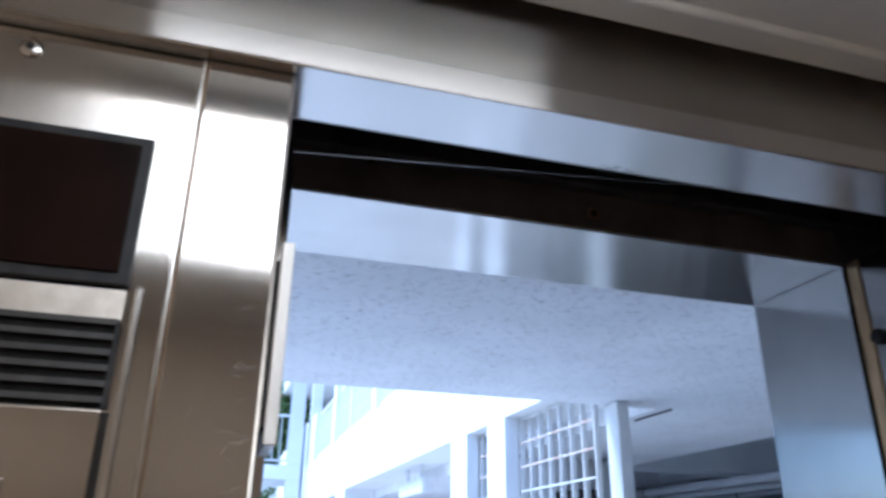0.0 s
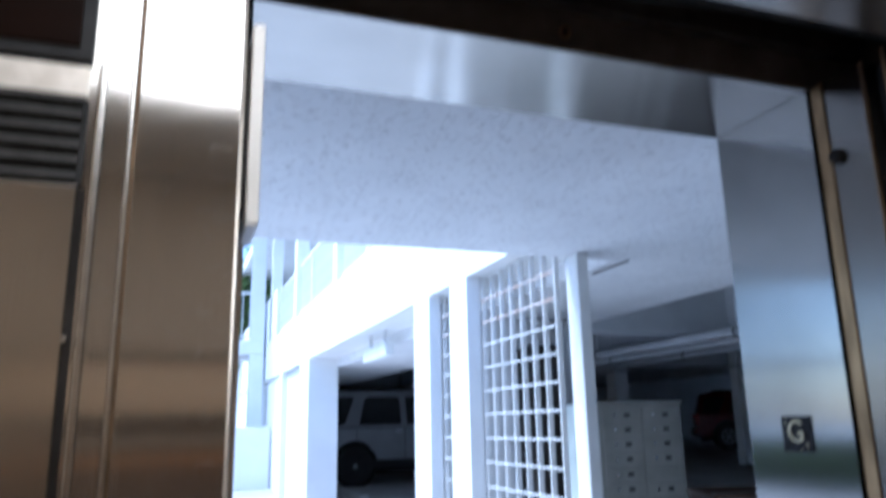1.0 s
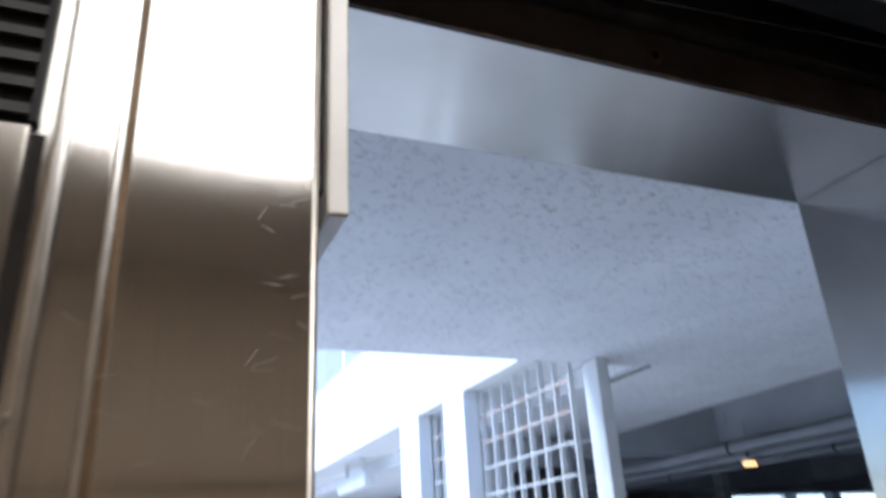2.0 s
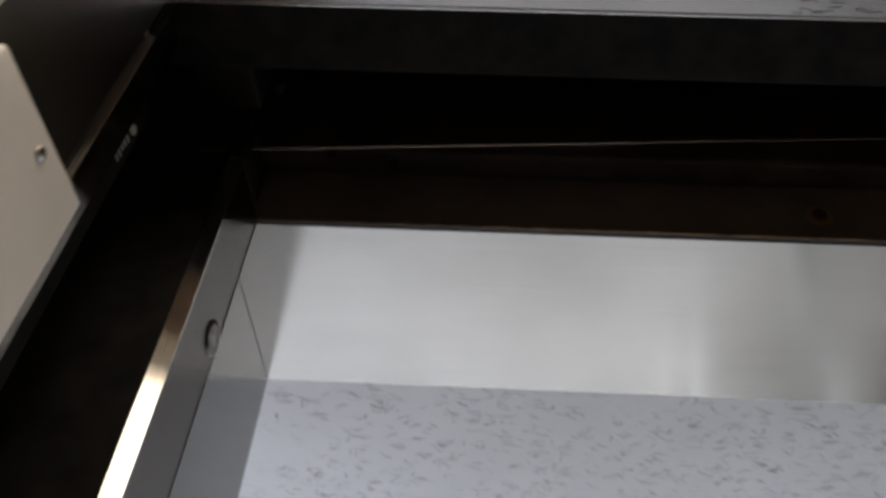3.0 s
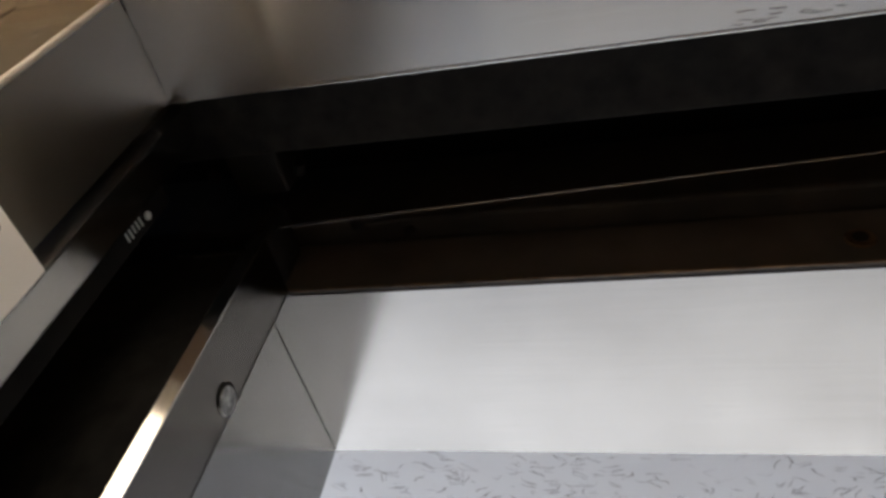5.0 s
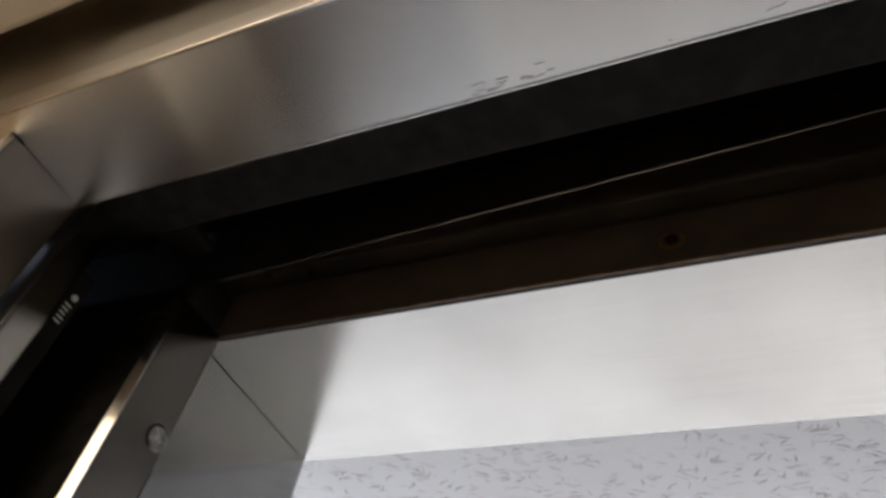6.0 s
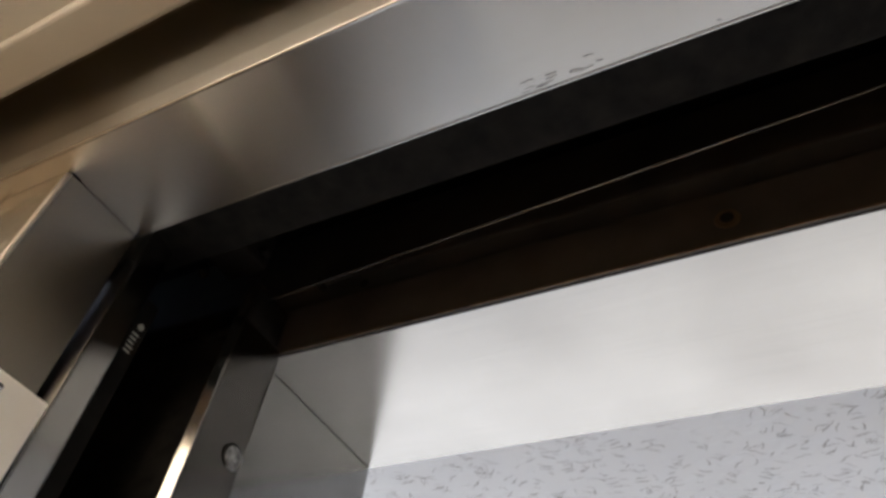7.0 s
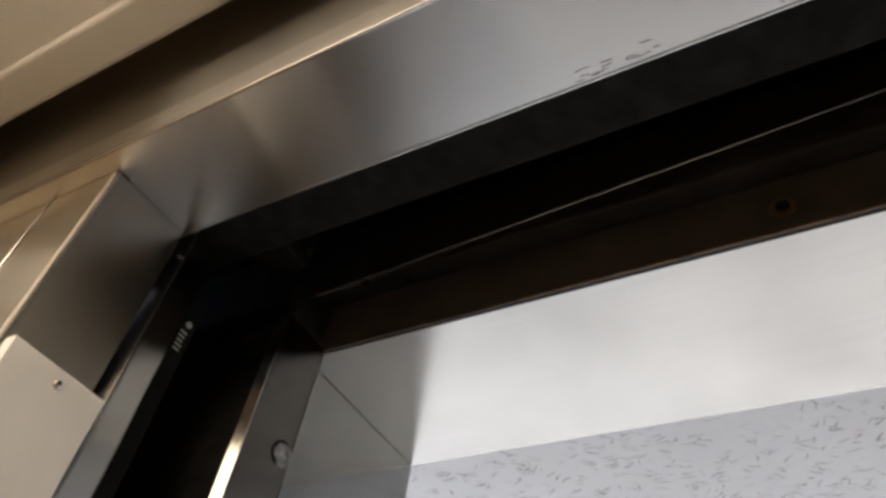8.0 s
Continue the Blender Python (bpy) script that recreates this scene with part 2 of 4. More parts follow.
def part(name, bm, material, parent, label="", smooth=False):
    return finish(name, bm, material, parent, label, smooth)


def box_into(bm, x0, x1, y0, y1, z0, z1, bevel=0.0, seg=2):
    r = bmesh.ops.create_cube(bm, size=1.0)
    bmesh.ops.transform(bm, matrix=Matrix.LocRotScale(((x0 + x1) / 2, (y0 + y1) / 2, (z0 + z1) / 2), None, (x1 - x0, y1 - y0, z1 - z0)), verts=r["verts"])
    if bevel:
        edges = list({e for v in r["verts"] for e in v.link_edges})
        bmesh.ops.bevel(bm, geom=edges, offset=bevel, segments=seg, affect="EDGES", profile=0.5)
    return bm


def box(x0, x1, y0, y1, z0, z1, bevel=0.0, seg=2):
    return box_into(bmesh.new(), x0, x1, y0, y1, z0, z1, bevel, seg)


def cyl_into(bm, r0, r1, length, m, seg=24, bevel=0.0):
    r = bmesh.ops.create_cone(bm, cap_ends=True, segments=seg, radius1=r0, radius2=r1, depth=length)
    if bevel:
        es = [e for e in {e for v in r["verts"] for e in v.link_edges} if len(e.link_faces) == 2 and any(len(f.verts) > 4 for f in e.link_faces)]
        out = bmesh.ops.bevel(bm, geom=es, offset=bevel, segments=2, affect="EDGES", profile=0.5)
        verts = list({v for f in bm.faces for v in f.verts if f.is_valid}) if len(bm.verts) == len({v for f in out["faces"] for v in f.verts}) else None
        if verts is None:
            todo, seen = list(out["verts"]), set()
            while todo:
                v = todo.pop()
                if v in seen:
                    continue
                seen.add(v)
                todo += [e.other_vert(v) for e in v.link_edges]
            verts = list(seen)
    else:
        verts = r["verts"]
    bmesh.ops.transform(bm, matrix=m, verts=verts)
    return bm


def cyl(r0, r1, length, m, seg=24, bevel=0.0):
    return cyl_into(bmesh.new(), r0, r1, length, m, seg, bevel)


def rod(a, b, r, seg=10):
    a, b = Vector(a), Vector(b)
    q = (b - a).to_track_quat("Z", "Y")
    return cyl(r, r, (b - a).length, Matrix.LocRotScale((a + b) / 2, q, None), seg)


def prism(outline, axis, a, b, bevel=0.0):
    """An outline of points swept along an axis from a to b."""
    bm = bmesh.new()
    i = "xyz".index(axis)

    def at(p, s):
        v = list(p)
        v.insert(i, s)
        return v
    vs = [bm.verts.new(at(p, a)) for p in outline]
    f = bm.faces.new(vs)
    r = bmesh.ops.extrude_face_region(bm, geom=[f])
    move = [0, 0, 0]
    move[i] = b - a
    bmesh.ops.translate(bm, vec=move, verts=[g for g in r["geom"] if isinstance(g, bmesh.types.BMVert)])
    bmesh.ops.recalc_face_normals(bm, faces=bm.faces)
    if bevel:
        bmesh.ops.bevel(bm, geom=list(bm.edges), offset=bevel, segments=2, affect="EDGES", profile=0.5)
    return bm


def empty(name, label, category, group="", kind="", at=(0, 0, 0)):
    e = new(name)
    e.location = at
    return tagged(e, label, category, group, kind)


def structure(name, bm, material, label, category):
    return tagged(finish(name, bm, material), label, category, "", "structure")


# ---- dimensions ----
H = 2.134          # car header soffit
ZH = 2.151         # hall frame soffit
XR = 1.490         # right side of the hall opening
XC = 1.476         # right side of the car opening
D1 = 0.126         # depth of the car jambs
YI, YO = 0.446, 0.800   # hall frame, inner and outer edge
ZP = 2.206         # plastered ceiling
YP = 2.667         # outer edge of the plastered ceiling
XW = 1.852         # face of the garage wall
ZB = 2.326         # underside of its beam
CEIL = 2.325       # cab ceiling panel


# ---- elevator cab ----
structure("cab_floor", box(-0.78, 1.73, -2.23, 0.13, -0.05, 0.0), "car_floor", "dark speckled floor of the elevator cab", "floor")
for nm, x0, x1 in (("wall_west", -0.78, -0.75), ("wall_east", 1.70, 1.73)):
    structure(nm, box(x0, x1, -2.2, 0.0, 0, 2.6), "tan_panel", "tan laminate side wall of the elevator cab", "wall")
rear = empty("wall_south", "wood laminate rear wall of the cab with a tan band", "wall", "", "structure")
for nm, z0, z1, y, mt in (("lower_panel", 0.0, 0.49, -2.20, "wood_panel"), ("kick_panel", 0.495, 0.92, -2.20, "wood_dark"), ("strip", 0.935, 0.97, -2.19, "cream_panel"),
                          ("middle_panel", 0.985, 1.15, -2.20, "wood_dark"), ("strip", 1.165, 1.21, -2.19, "wood_panel"), ("strip", 1.24, 1.275, -2.19, "tan_panel"),
                          ("band", 1.36, 1.56, -2.19, "cream_panel")):
    part(nm, box(-0.78, 1.73, -2.23, y, z0, z1, 0.003), mt, rear)
part("upper_panel", box(-0.78, 1.73, -2.23, -2.2, 1.60, 2.6), "tan_panel", rear)
part("backing", box(-0.78, 1.73, -2.25, -2.232, 0, 2.6), "steel_dark", rear)
# Roof is out of view; its tan only feeds a brown reflection to the header.
structure("cab_roof", box(-0.8, 1.75, -2.25, 0.13, 2.60, 2.63), "tan_panel", "unseen cab roof, tan to give the header a brown reflection", "ceiling")

# return panel beside the door
front = empty("return_panel", "brushed stainless steel return panel beside the elevator door", "elevator panel", "", "structure")
part("jamb_face", box(-0.1315, -0.0035, 0.0, 0.0205, 0, H - 0.0022, 0.001, 2), "steel_front", front, smooth=False)
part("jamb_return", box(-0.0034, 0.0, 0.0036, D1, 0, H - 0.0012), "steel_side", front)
part("corner_edge", rod((-0.0036, 0.0036, 0.0), (-0.0036, 0.0036, H - 0.003), 0.0041, 14), "steel_worn", front, smooth=True)
part("panel_face", box(-0.75, -0.1355, 0.0, 0.02, 0, H - 0.0022, 0.008, 4), "steel_front", front)
part("edge_bead", box(-0.1425, -0.1358, -0.0014, 0.008, 0, H - 0.0022, 0.0022, 3), "steel_edge", front)
part("joint", box(-0.1355, -0.1315, 0.004, 0.02, 0, H - 0.0022), "stain", front)
# Unseen black block added behind the jamb to keep the door gap dark.
part("gap_filler", box(-0.13, -0.0038, 0.0215, D1 - 0.002, 0, H - 0.003), "shaft_black", front)
part("top_gap", box(-0.75, 0.0, 0.006, 0.02, H - 0.0022, H), "shaft_black", front)

# car operating panel
cop = empty("car_operating_panel", "brushed steel operating panel with a dark display and grille", "control panel", at=(-0.35, 0, 0))
C0 = Matrix.Translation((0.35, 0, 0))


def cop_part(name, bm, material, parent=cop, label=""):
    if parent is cop:
        bmesh.ops.transform(bm, matrix=C0, verts=bm.verts)
    return part(name, bm, material, parent, label)


XD0, XD1 = -0.56, -0.189
rim = cop_part("display_frame", box(XD0, XD1 + 0.001, -0.012, -0.001, 1.748, 1.973, 0.003), "plastic_grey", label="dark grey bezel")
bm = box(XD0 + 0.016, XD1 - 0.014, -0.016, -0.0125, 1.765, 1.958, 0.002)
bmesh.ops.transform(bm, matrix=C0, verts=bm.verts)
part("screen", bm, "screen", rim, "dark smoked screen with a reddish reflection in its colour")
cop_part("name_strip", box(XD0, XD1 - 0.001, -0.006, -0.001, 1.702, 1.744, 0.0015), "steel_worn", label="plain bright steel strip")
grille = cop_part("speaker_grille", box(XD0, XD1, -0.003, -0.001, 1.588, 1.698), "plastic_black", label="black louvred speaker grille")
for i in range(6):
    z = 1.594 + i * 0.0202
    sl = prism([(-0.010, z), (-0.004, z + 0.002), (-0.0032, z + 0.009), (-0.009, z + 0.008)], "x", XD0 + 0.004, XD1 - 0.004)
    bmesh.ops.transform(sl, matrix=C0, verts=sl.verts)
    part("slat", sl, "slat_grey", grille)
for x0, x1 in ((XD1 - 0.006, XD1),):
    sl = box(x0, x1, -0.011, -0.0031, 1.588, 1.698, 0.001)
    bmesh.ops.transform(sl, matrix=C0, verts=sl.verts)
    part("end_bar", sl, "plastic_grey", grille)
door = cop_part("service_door", box(XD0, XD1 - 0.004, -0.014, -0.001, 0.95, 1.584, 0.0015), "steel_plate", label="hinged steel service door")
sl = box(XD0, XD1 - 0.095, -0.0165, -0.0145, 1.02, 1.50, 0.001)
bmesh.ops.transform(sl, matrix=C0, verts=sl.verts)
part("inset_plate", sl, "steel_plate", door)
sl = box(XD1 - 0.0045, XD1 + 0.001, -0.016, -0.001, 1.395, 1.402, 0.001)
bmesh.ops.transform(sl, matrix=C0, verts=sl.verts)
part("latch", sl, "steel_edge", door)
cop_part("seam", box(XD1 - 0.0038, XD1 + 0.0045, -0.0016, -0.0004, 0.95, 1.584), "shaft_black")
cop_part("trim", box(XD1 + 0.009, XD1 + 0.019, -0.007, -0.0005, 0.95, 1.75, 0.003), "steel_edge")


def dome_screw(name, m, r=0.018):
    e = empty(name, "round steel security screw in the return panel", "screw")
    e.matrix_world = m
    bm = bmesh.new()
    bmesh.ops.create_uvsphere(bm, u_segments=24, v_segments=12, radius=r)
    bmesh.ops.delete(bm, geom=[v for v in bm.verts if v.co.z < -0.001], context="VERTS")
    bmesh.ops.scale(bm, vec=(1, 1, 0.45), verts=bm.verts)
    part("head", bm, "steel_edge", e, smooth=True)
    part("socket", cyl(r * 0.35, r * 0.35, 0.002, Matrix.Translation((0, 0, r * 0.45)), 6), "steel_dark", e)
    return e


dome_screw("panel_screw", pose(-0.378, -0.0, 2.097, 90, 0, 0), 0.017)

# header
head = empty("door_header", "brushed stainless steel header over the elevator door", "door header", "", "structure")
part("header_face", box(-0.75, 1.70, -0.018, -0.0005, H + 0.02, 2.58), "steel_header", head)
part("header_lip", box(-0.75, 1.70, -0.0285, -0.0250, H - 0.0008, H + 0.052, 0.0015, 3), "steel_fold", head)
part("header_soffit", box(-0.75, XC + 0.22, -0.0248, D1, H, H + 0.0195), "steel_soffit", head)
part("back_flange", box(-0.03, XC + 0.02, D1 + 0.0005, D1 + 0.004, H - 0.0005, H + 0.03, 0.001), "steel_edge", head)

part("lip_edge", rod((-0.75, -0.0266, H + 0.0014), (1.70, -0.0266, H + 0.0014), 0.0026, 12), "steel_edge", head, smooth=True)

# closing side of the car opening
right = empty("strike_panel", "brushed steel strike panel at the closing side", "elevator panel", "", "structure")
part("panel_face", box(XC, 1.70, 0.0, 0.02, 0, H - 0.0022, 0.003), "steel_front", right)
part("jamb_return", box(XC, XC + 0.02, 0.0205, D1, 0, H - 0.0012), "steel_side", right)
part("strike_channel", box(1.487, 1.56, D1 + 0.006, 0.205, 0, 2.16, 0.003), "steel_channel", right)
part("channel_edge", box(1.484, 1.50, 0.2055, 0.212, 0, 2.16, 0.002), "stain", right, "brown stained metal edge")

part("sensor_strip", box(1.498, 1.53, 0.2125, 0.238, 0.02, 2.12, 0.003), "plastic_black", right, "black light curtain strip")
part("indicator", cyl(0.0014, 0.0014, 0.002, pose(1.4862, 0.168, 1.70, 0, -90, 0), 10), "led_red", right, "small red indicator light")

# suspended ceiling and its light
structure("ceiling", box(-0.74, 1.69, -2.15, -0.1465, CEIL, CEIL + 0.03), "ceiling_panel", "cream suspended ceiling panel of the cab", "ceiling")
structure("ceiling_rim", box(-0.74, 1.69, -0.1464, -0.080, CEIL - 0.017, CEIL + 0.03, 0.008, 3), "ceiling_panel", "cream rim along the front of the cab ceiling", "ceiling")
cl = empty("ceiling_light", "warm white square light under the cab ceiling", "ceiling light", at=(0.155, -0.805, 2.252))
part("housing", box(-0.440, 0.440, -0.41, 0.41, 0.0305, 0.0725, 0.004), "lamp_body", cl)
part("diffuser", box(-0.425, 0.425, -0.395, 0.395, 0.0, 0.030, 0.008), "cab_light", cl, "glowing white diffuser")

# white cover plate on the jamb
plate = empty("sensor_cover", "white plastic sensor cover plate screwed to the jamb", "cover plate", at=(0.0155, 0.069, 1.70))
part("cover", box(-0.008, 0.0095, -0.064, 0.064, -0.145, 0.1465, 0.003, 3), "plastic_white", plate)
for dz in (0.128, -0.128):
    part("screw", cyl(0.0052, 0.0045, 0.003, Matrix.Translation((0.0104, 0.004, dz)) @ pose(0, 0, 0, 0, 90, 0), 16), "steel_edge", plate, smooth=True)
part("standoff", box(-0.014, -0.0085, -0.05, 0.05, -0.12, 0.12), "steel_dark", plate)

# sliding car door, open, with its sensor strip
cd = empty("elevator_door", "open brushed steel sliding door of the cab", "elevator door", at=(-0.7, 0.18, 0))
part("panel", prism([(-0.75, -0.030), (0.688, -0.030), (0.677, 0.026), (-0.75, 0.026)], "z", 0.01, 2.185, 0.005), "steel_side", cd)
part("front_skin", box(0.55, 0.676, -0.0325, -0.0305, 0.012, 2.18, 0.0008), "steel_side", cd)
part("edge_bead", prism([(0.6765, -0.0335), (0.6785, -0.0345), (0.6905, -0.0275), (0.6905, -0.0235), (0.6765, -0.0300)], "z", 0.02, 2.18), "steel_front", cd)
sens = part("sensor_strip", box(0.640, 0.664, 0.0265, 0.058, 0.02, 2.10, 0.002), "plastic_black", cd, "black light curtain strip")
part("strip_screw", cyl(0.005, 0.005, 0.003, pose(0.665, 0.044, 2.052, 0, 90, 0), 14), "mail_pale", sens)
for i in range(5):
    z = 2.038 - i * 0.0075
    part("printed_mark", box(0.6642, 0.6648, 0.036, 0.036 + 0.012 - 0.001 * (i % 3), z - 0.0016, z + 0.0012), "mail_pale", sens)
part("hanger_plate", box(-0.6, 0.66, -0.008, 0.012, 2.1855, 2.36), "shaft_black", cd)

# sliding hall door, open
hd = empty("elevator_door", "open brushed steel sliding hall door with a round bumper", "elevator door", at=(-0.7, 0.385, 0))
# Rear face and edge core take rubber's black to hold the gap's darkness.
part("panel", box(-0.75, 0.60, -0.012, 0.030, 0.01, 2.165), "rubber", hd, "rear face, blackened for the unlit door gap")
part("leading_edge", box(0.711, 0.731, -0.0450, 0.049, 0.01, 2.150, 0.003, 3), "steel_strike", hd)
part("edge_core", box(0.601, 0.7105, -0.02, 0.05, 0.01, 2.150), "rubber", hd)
# Cap tone holds dirt and the shadow at the door's top.
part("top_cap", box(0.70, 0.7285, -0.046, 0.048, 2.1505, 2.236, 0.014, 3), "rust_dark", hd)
part("bumper", cyl(0.0185, 0.0170, 0.003, pose(0.7322, 0.031, 1.941, 0, 90, 0), 28), "worn_metal", hd, "worn round metal bumper")
part("bumper_rim", cyl(0.0188, 0.0188, 0.0024, pose(0.7318, 0.0282, 1.943, 0, 90, 0), 28), "rubber", hd)
part("rear_edge", rod((0.7308, 0.0488, 0.012), (0.7308, 0.0488, 2.148), 0.0014, 8), "steel_edge", hd, smooth=True)
part("front_lip", prism([(0.7160, -0.0535), (0.7175, -0.0545), (0.7328, -0.0482), (0.7328, -0.0455), (0.7160, -0.0455)], "z", 0.01, 2.148), "steel_front", hd)

# gear above the doors
track = empty("door_track", "grimy steel door track over the opening, darkened for shade", "door track", "", "structure")
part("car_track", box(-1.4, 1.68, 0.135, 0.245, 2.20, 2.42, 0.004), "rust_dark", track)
part("hall_track", box(-1.4, 1.68, 0.395, 0.437, 2.247, 2.40, 0.006), "steel_dark", track)
part("hall_fascia", box(-0.20, 1.68, 0.4375, 0.445, ZH + 0.002, 2.30), "grime_grey", track)
part("bolt_hole", cyl(0.0175, 0.016, 0.003, pose(0.757, 0.4362, 2.195, 90, 0, 0), 20), "stain", track, "rust-rimmed bolt hole")
part("bolt_hole_core", cyl(0.009, 0.009, 0.003, pose(0.757, 0.4345, 2.195, 90, 0, 0), 20), "shaft_black", track)
for i, (x, y, z, s) in enumerate(((0.12, 0.39, 2.235, 0.014), (0.06, 0.30, 2.25, 0.016), (-0.06, 0.29, 2.24, 0.02), (0.20, 0.40, 2.225, 0.012))):
    part("hanger_bolt", cyl(s * 0.5, s * 0.5, s, pose(x, y, z, 90, 0, 20 * i), 6), "rust_dark", track)
part("track_end", box(-0.05, 0.03, 0.25, 0.34, 2.255, 2.33, 0.004), "shaft_black", track)
cable = empty("door_cable", "thin steel relating cable above the doors", "cable", at=(0.5, 0.356, 2.23))
part("strand", rod((-1.3, 0, -0.103), (1.1, 0, 0.088), 0.0017, 8), "steel_edge", cable)

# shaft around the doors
structure("shaft_roof", box(-1.7, 1.9, 0.10, 0.80, 2.64, 2.68), "shaft_black", "shaft above the doors, coloured black for its darkness", "ceiling")
structure("shaft_wall_west", box(-1.74, -1.7, 0.0, 0.45, -0.05, 2.68), "shaft_black", "elevator shaft wall, coloured black for its darkness", "wall")
structure("shaft_wall_east", box(1.66, 1.70, 0.021, 0.45, -0.05, 2.64), "shaft_black", "elevator shaft wall, coloured black for its darkness", "wall")
structure("shaft_front_west", box(-1.7, -0.76, 0.0, 0.02, -0.05, 2.64), "shaft_black", "elevator shaft wall, coloured black for its darkness", "wall")
structure("shaft_liner", box(-1.7, -0.205, 0.4475, 0.45, 0, 2.64), "shaft_black", "elevator shaft wall, coloured black for its darkness", "wall")
structure("shaft_header", box(-1.7, 1.66, 0.446, 0.45, 2.30, 2.64), "shaft_black", "wall above the hall doors, coloured black for its darkness", "wall")

# hall door frame
hall = empty("hall_frame", "brushed stainless steel hall door frame", "door frame", "", "structure")
# Dim copy of the header soffit's steel, shade put into its tone.
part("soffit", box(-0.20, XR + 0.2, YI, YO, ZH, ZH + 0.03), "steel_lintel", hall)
part("soffit_edge", rod((-0.02, 0.4372, ZH + 0.0022), (XR, 0.4372, ZH + 0.0022), 0.0020, 10), "stain", hall, smooth=True)
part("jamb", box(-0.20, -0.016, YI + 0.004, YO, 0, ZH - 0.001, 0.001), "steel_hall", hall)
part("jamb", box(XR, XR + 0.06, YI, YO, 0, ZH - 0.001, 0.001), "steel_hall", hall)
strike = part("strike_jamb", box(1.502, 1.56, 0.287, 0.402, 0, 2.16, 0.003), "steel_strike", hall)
part("groove_edge", box(1.499, 1.52, 0.4025, 0.4445, 0, 2.16, 0.004), "groove_metal", hall, "brown stained groove with a warm lamp glint in its colour")
part("strike_lip", box(1.498, 1.51, 0.281, 0.2868, 0, 2.16, 0.002), "stain", hall)
for nm, x, y, z in (("hall_bumper", 1.5015, 0.383, 1.943), ("car_bumper", 1.4865, 0.157, 1.93)):
    e = empty("door_bumper", "black round rubber door bumper", "door bumper", "door bumpers", at=(x, y, z))
    part("pad", cyl(0.021, 0.018, 0.016, pose(-0.008, 0, 0, 0, -90, 0), 24, 0.003), "rubber", e, smooth=False)

# floor sign on the hall jamb
sg = empty("floor_sign", "black tactile floor sign with a raised metal G", "sign", at=(XR, 0.622, 1.254))
part("plate", box(-0.004, -0.0005, -0.05, 0.05, -0.046, 0.046, 0.001), "sign_black", sg)
fc = bpy.data.curves.new("letter", "FONT")
fc.body, fc.size, fc.extrude, fc.align_x, fc.align_y = "G", 0.080, 0.0015, "CENTER", "CENTER"
tmp = new("letter_shape", fc)
me = bpy.data.meshes.new_from_object(tmp.evaluated_get(bpy.context.evaluated_depsgraph_get()))
bpy.data.objects.remove(tmp)
me.materials.clear()
me.materials.append(M["sign_metal"])
letter = new("letter", me)
letter.parent = sg
letter.matrix_local = pose(-0.0058, 0.002, 0.004, 90, 0, -90)
for i, (y, z) in enumerate(((0.034, 0.034), (0.034, 0.026), (-0.028, -0.026), (-0.034, -0.026), (-0.034, -0.034), (-0.012, -0.038))):
    part("dot", cyl(0.0024, 0.0016, 0.0022, pose(-0.005, y, z, 0, -90, 0), 10), "sign_metal", sg)

# scuffs on the header soffit
sc = empty("soffit_scuffs", "dark scratches on the header soffit", "scratches", "", "stuff")
rng = random.Random(4)
for i in range(15):
    x = 0.60 + abs(rng.gauss(0, 0.075)) + (0.2 if i > 12 else 0)
    y = 0.1225 - abs(rng.gauss(0, 0.0035)) - (0.010 if i % 6 == 0 else 0)
    bm = bmesh.new()
    at = Vector((x, y, H - 0.0003))
    for j in range(rng.randint(2, 5)):
        to = at + Vector((0.0015 + rng.random() * 0.0035, rng.gauss(0, 0.0008), 0))
        to.y = min(to.y, D1 - 0.002)
        me_seg = bpy.data.meshes.new("seg")
        seg = rod(at, to, 0.00022 + rng.random() * 0.00012, 5)
        seg.to_mesh(me_seg)
        bm.from_mesh(me_seg)
        bpy.data.meshes.remove(me_seg)
        at = to
    part("scratch", bm, "scuff", sc)

ps = empty("panel_scratches", "fine light scratches on the return panel", "scratches", "", "stuff")
for i in range(90):
    near = i % 3 != 0
    x = (-0.045 + rng.random() * 0.035) if near else (-0.34 + rng.random() * 0.30)
    z = 1.25 + rng.random() * 0.82
    part("scratch", box(-0.5 * (0.005 + rng.random() * 0.014), 0.008, -0.0004, -0.0001, -0.00017, 0.00017), "scratch_pale", ps).matrix_basis = pose(x, 0, z, 0, rng.choice((-58, -20, 8, 4, 25)) + rng.gauss(0, 6), 0)

# ---- hall and courtyard ----
structure("hall_ceiling", box(-4.2, 3.58, YO, YP, ZP, ZP + 0.28), "plaster", "white knock-down plaster ceiling of the hall", "ceiling")
structure("garage_slab", box(2.30, 3.58, YP + 0.001, 40, ZP + 0.001, ZP + 0.28), "plaster", "white plastered edge slab of the garage", "ceiling")
structure("wall_hall", box(-9.0, -0.20, 0.4505, YO - 0.004, 0, 3.2), "white_paint", "white painted wall beside the elevator opening", "wall")
structure("wall_hall_east", box(XR + 0.06, 12.0, 0.4505, YO - 0.004, 0, 3.2), "white_paint", "white painted wall beside the elevator opening", "wall")
structure("wall_hall_top", box(-0.20, XR + 0.06, 0.4505, YO - 0.004, ZH + 0.031, 3.2), "white_paint", "white painted wall over the elevator opening", "wall")

# ground: one sheet that rises slightly into the garage
bm = bmesh.new()
bmesh.ops.create_grid(bm, x_segments=60, y_segments=60, size=1.0)
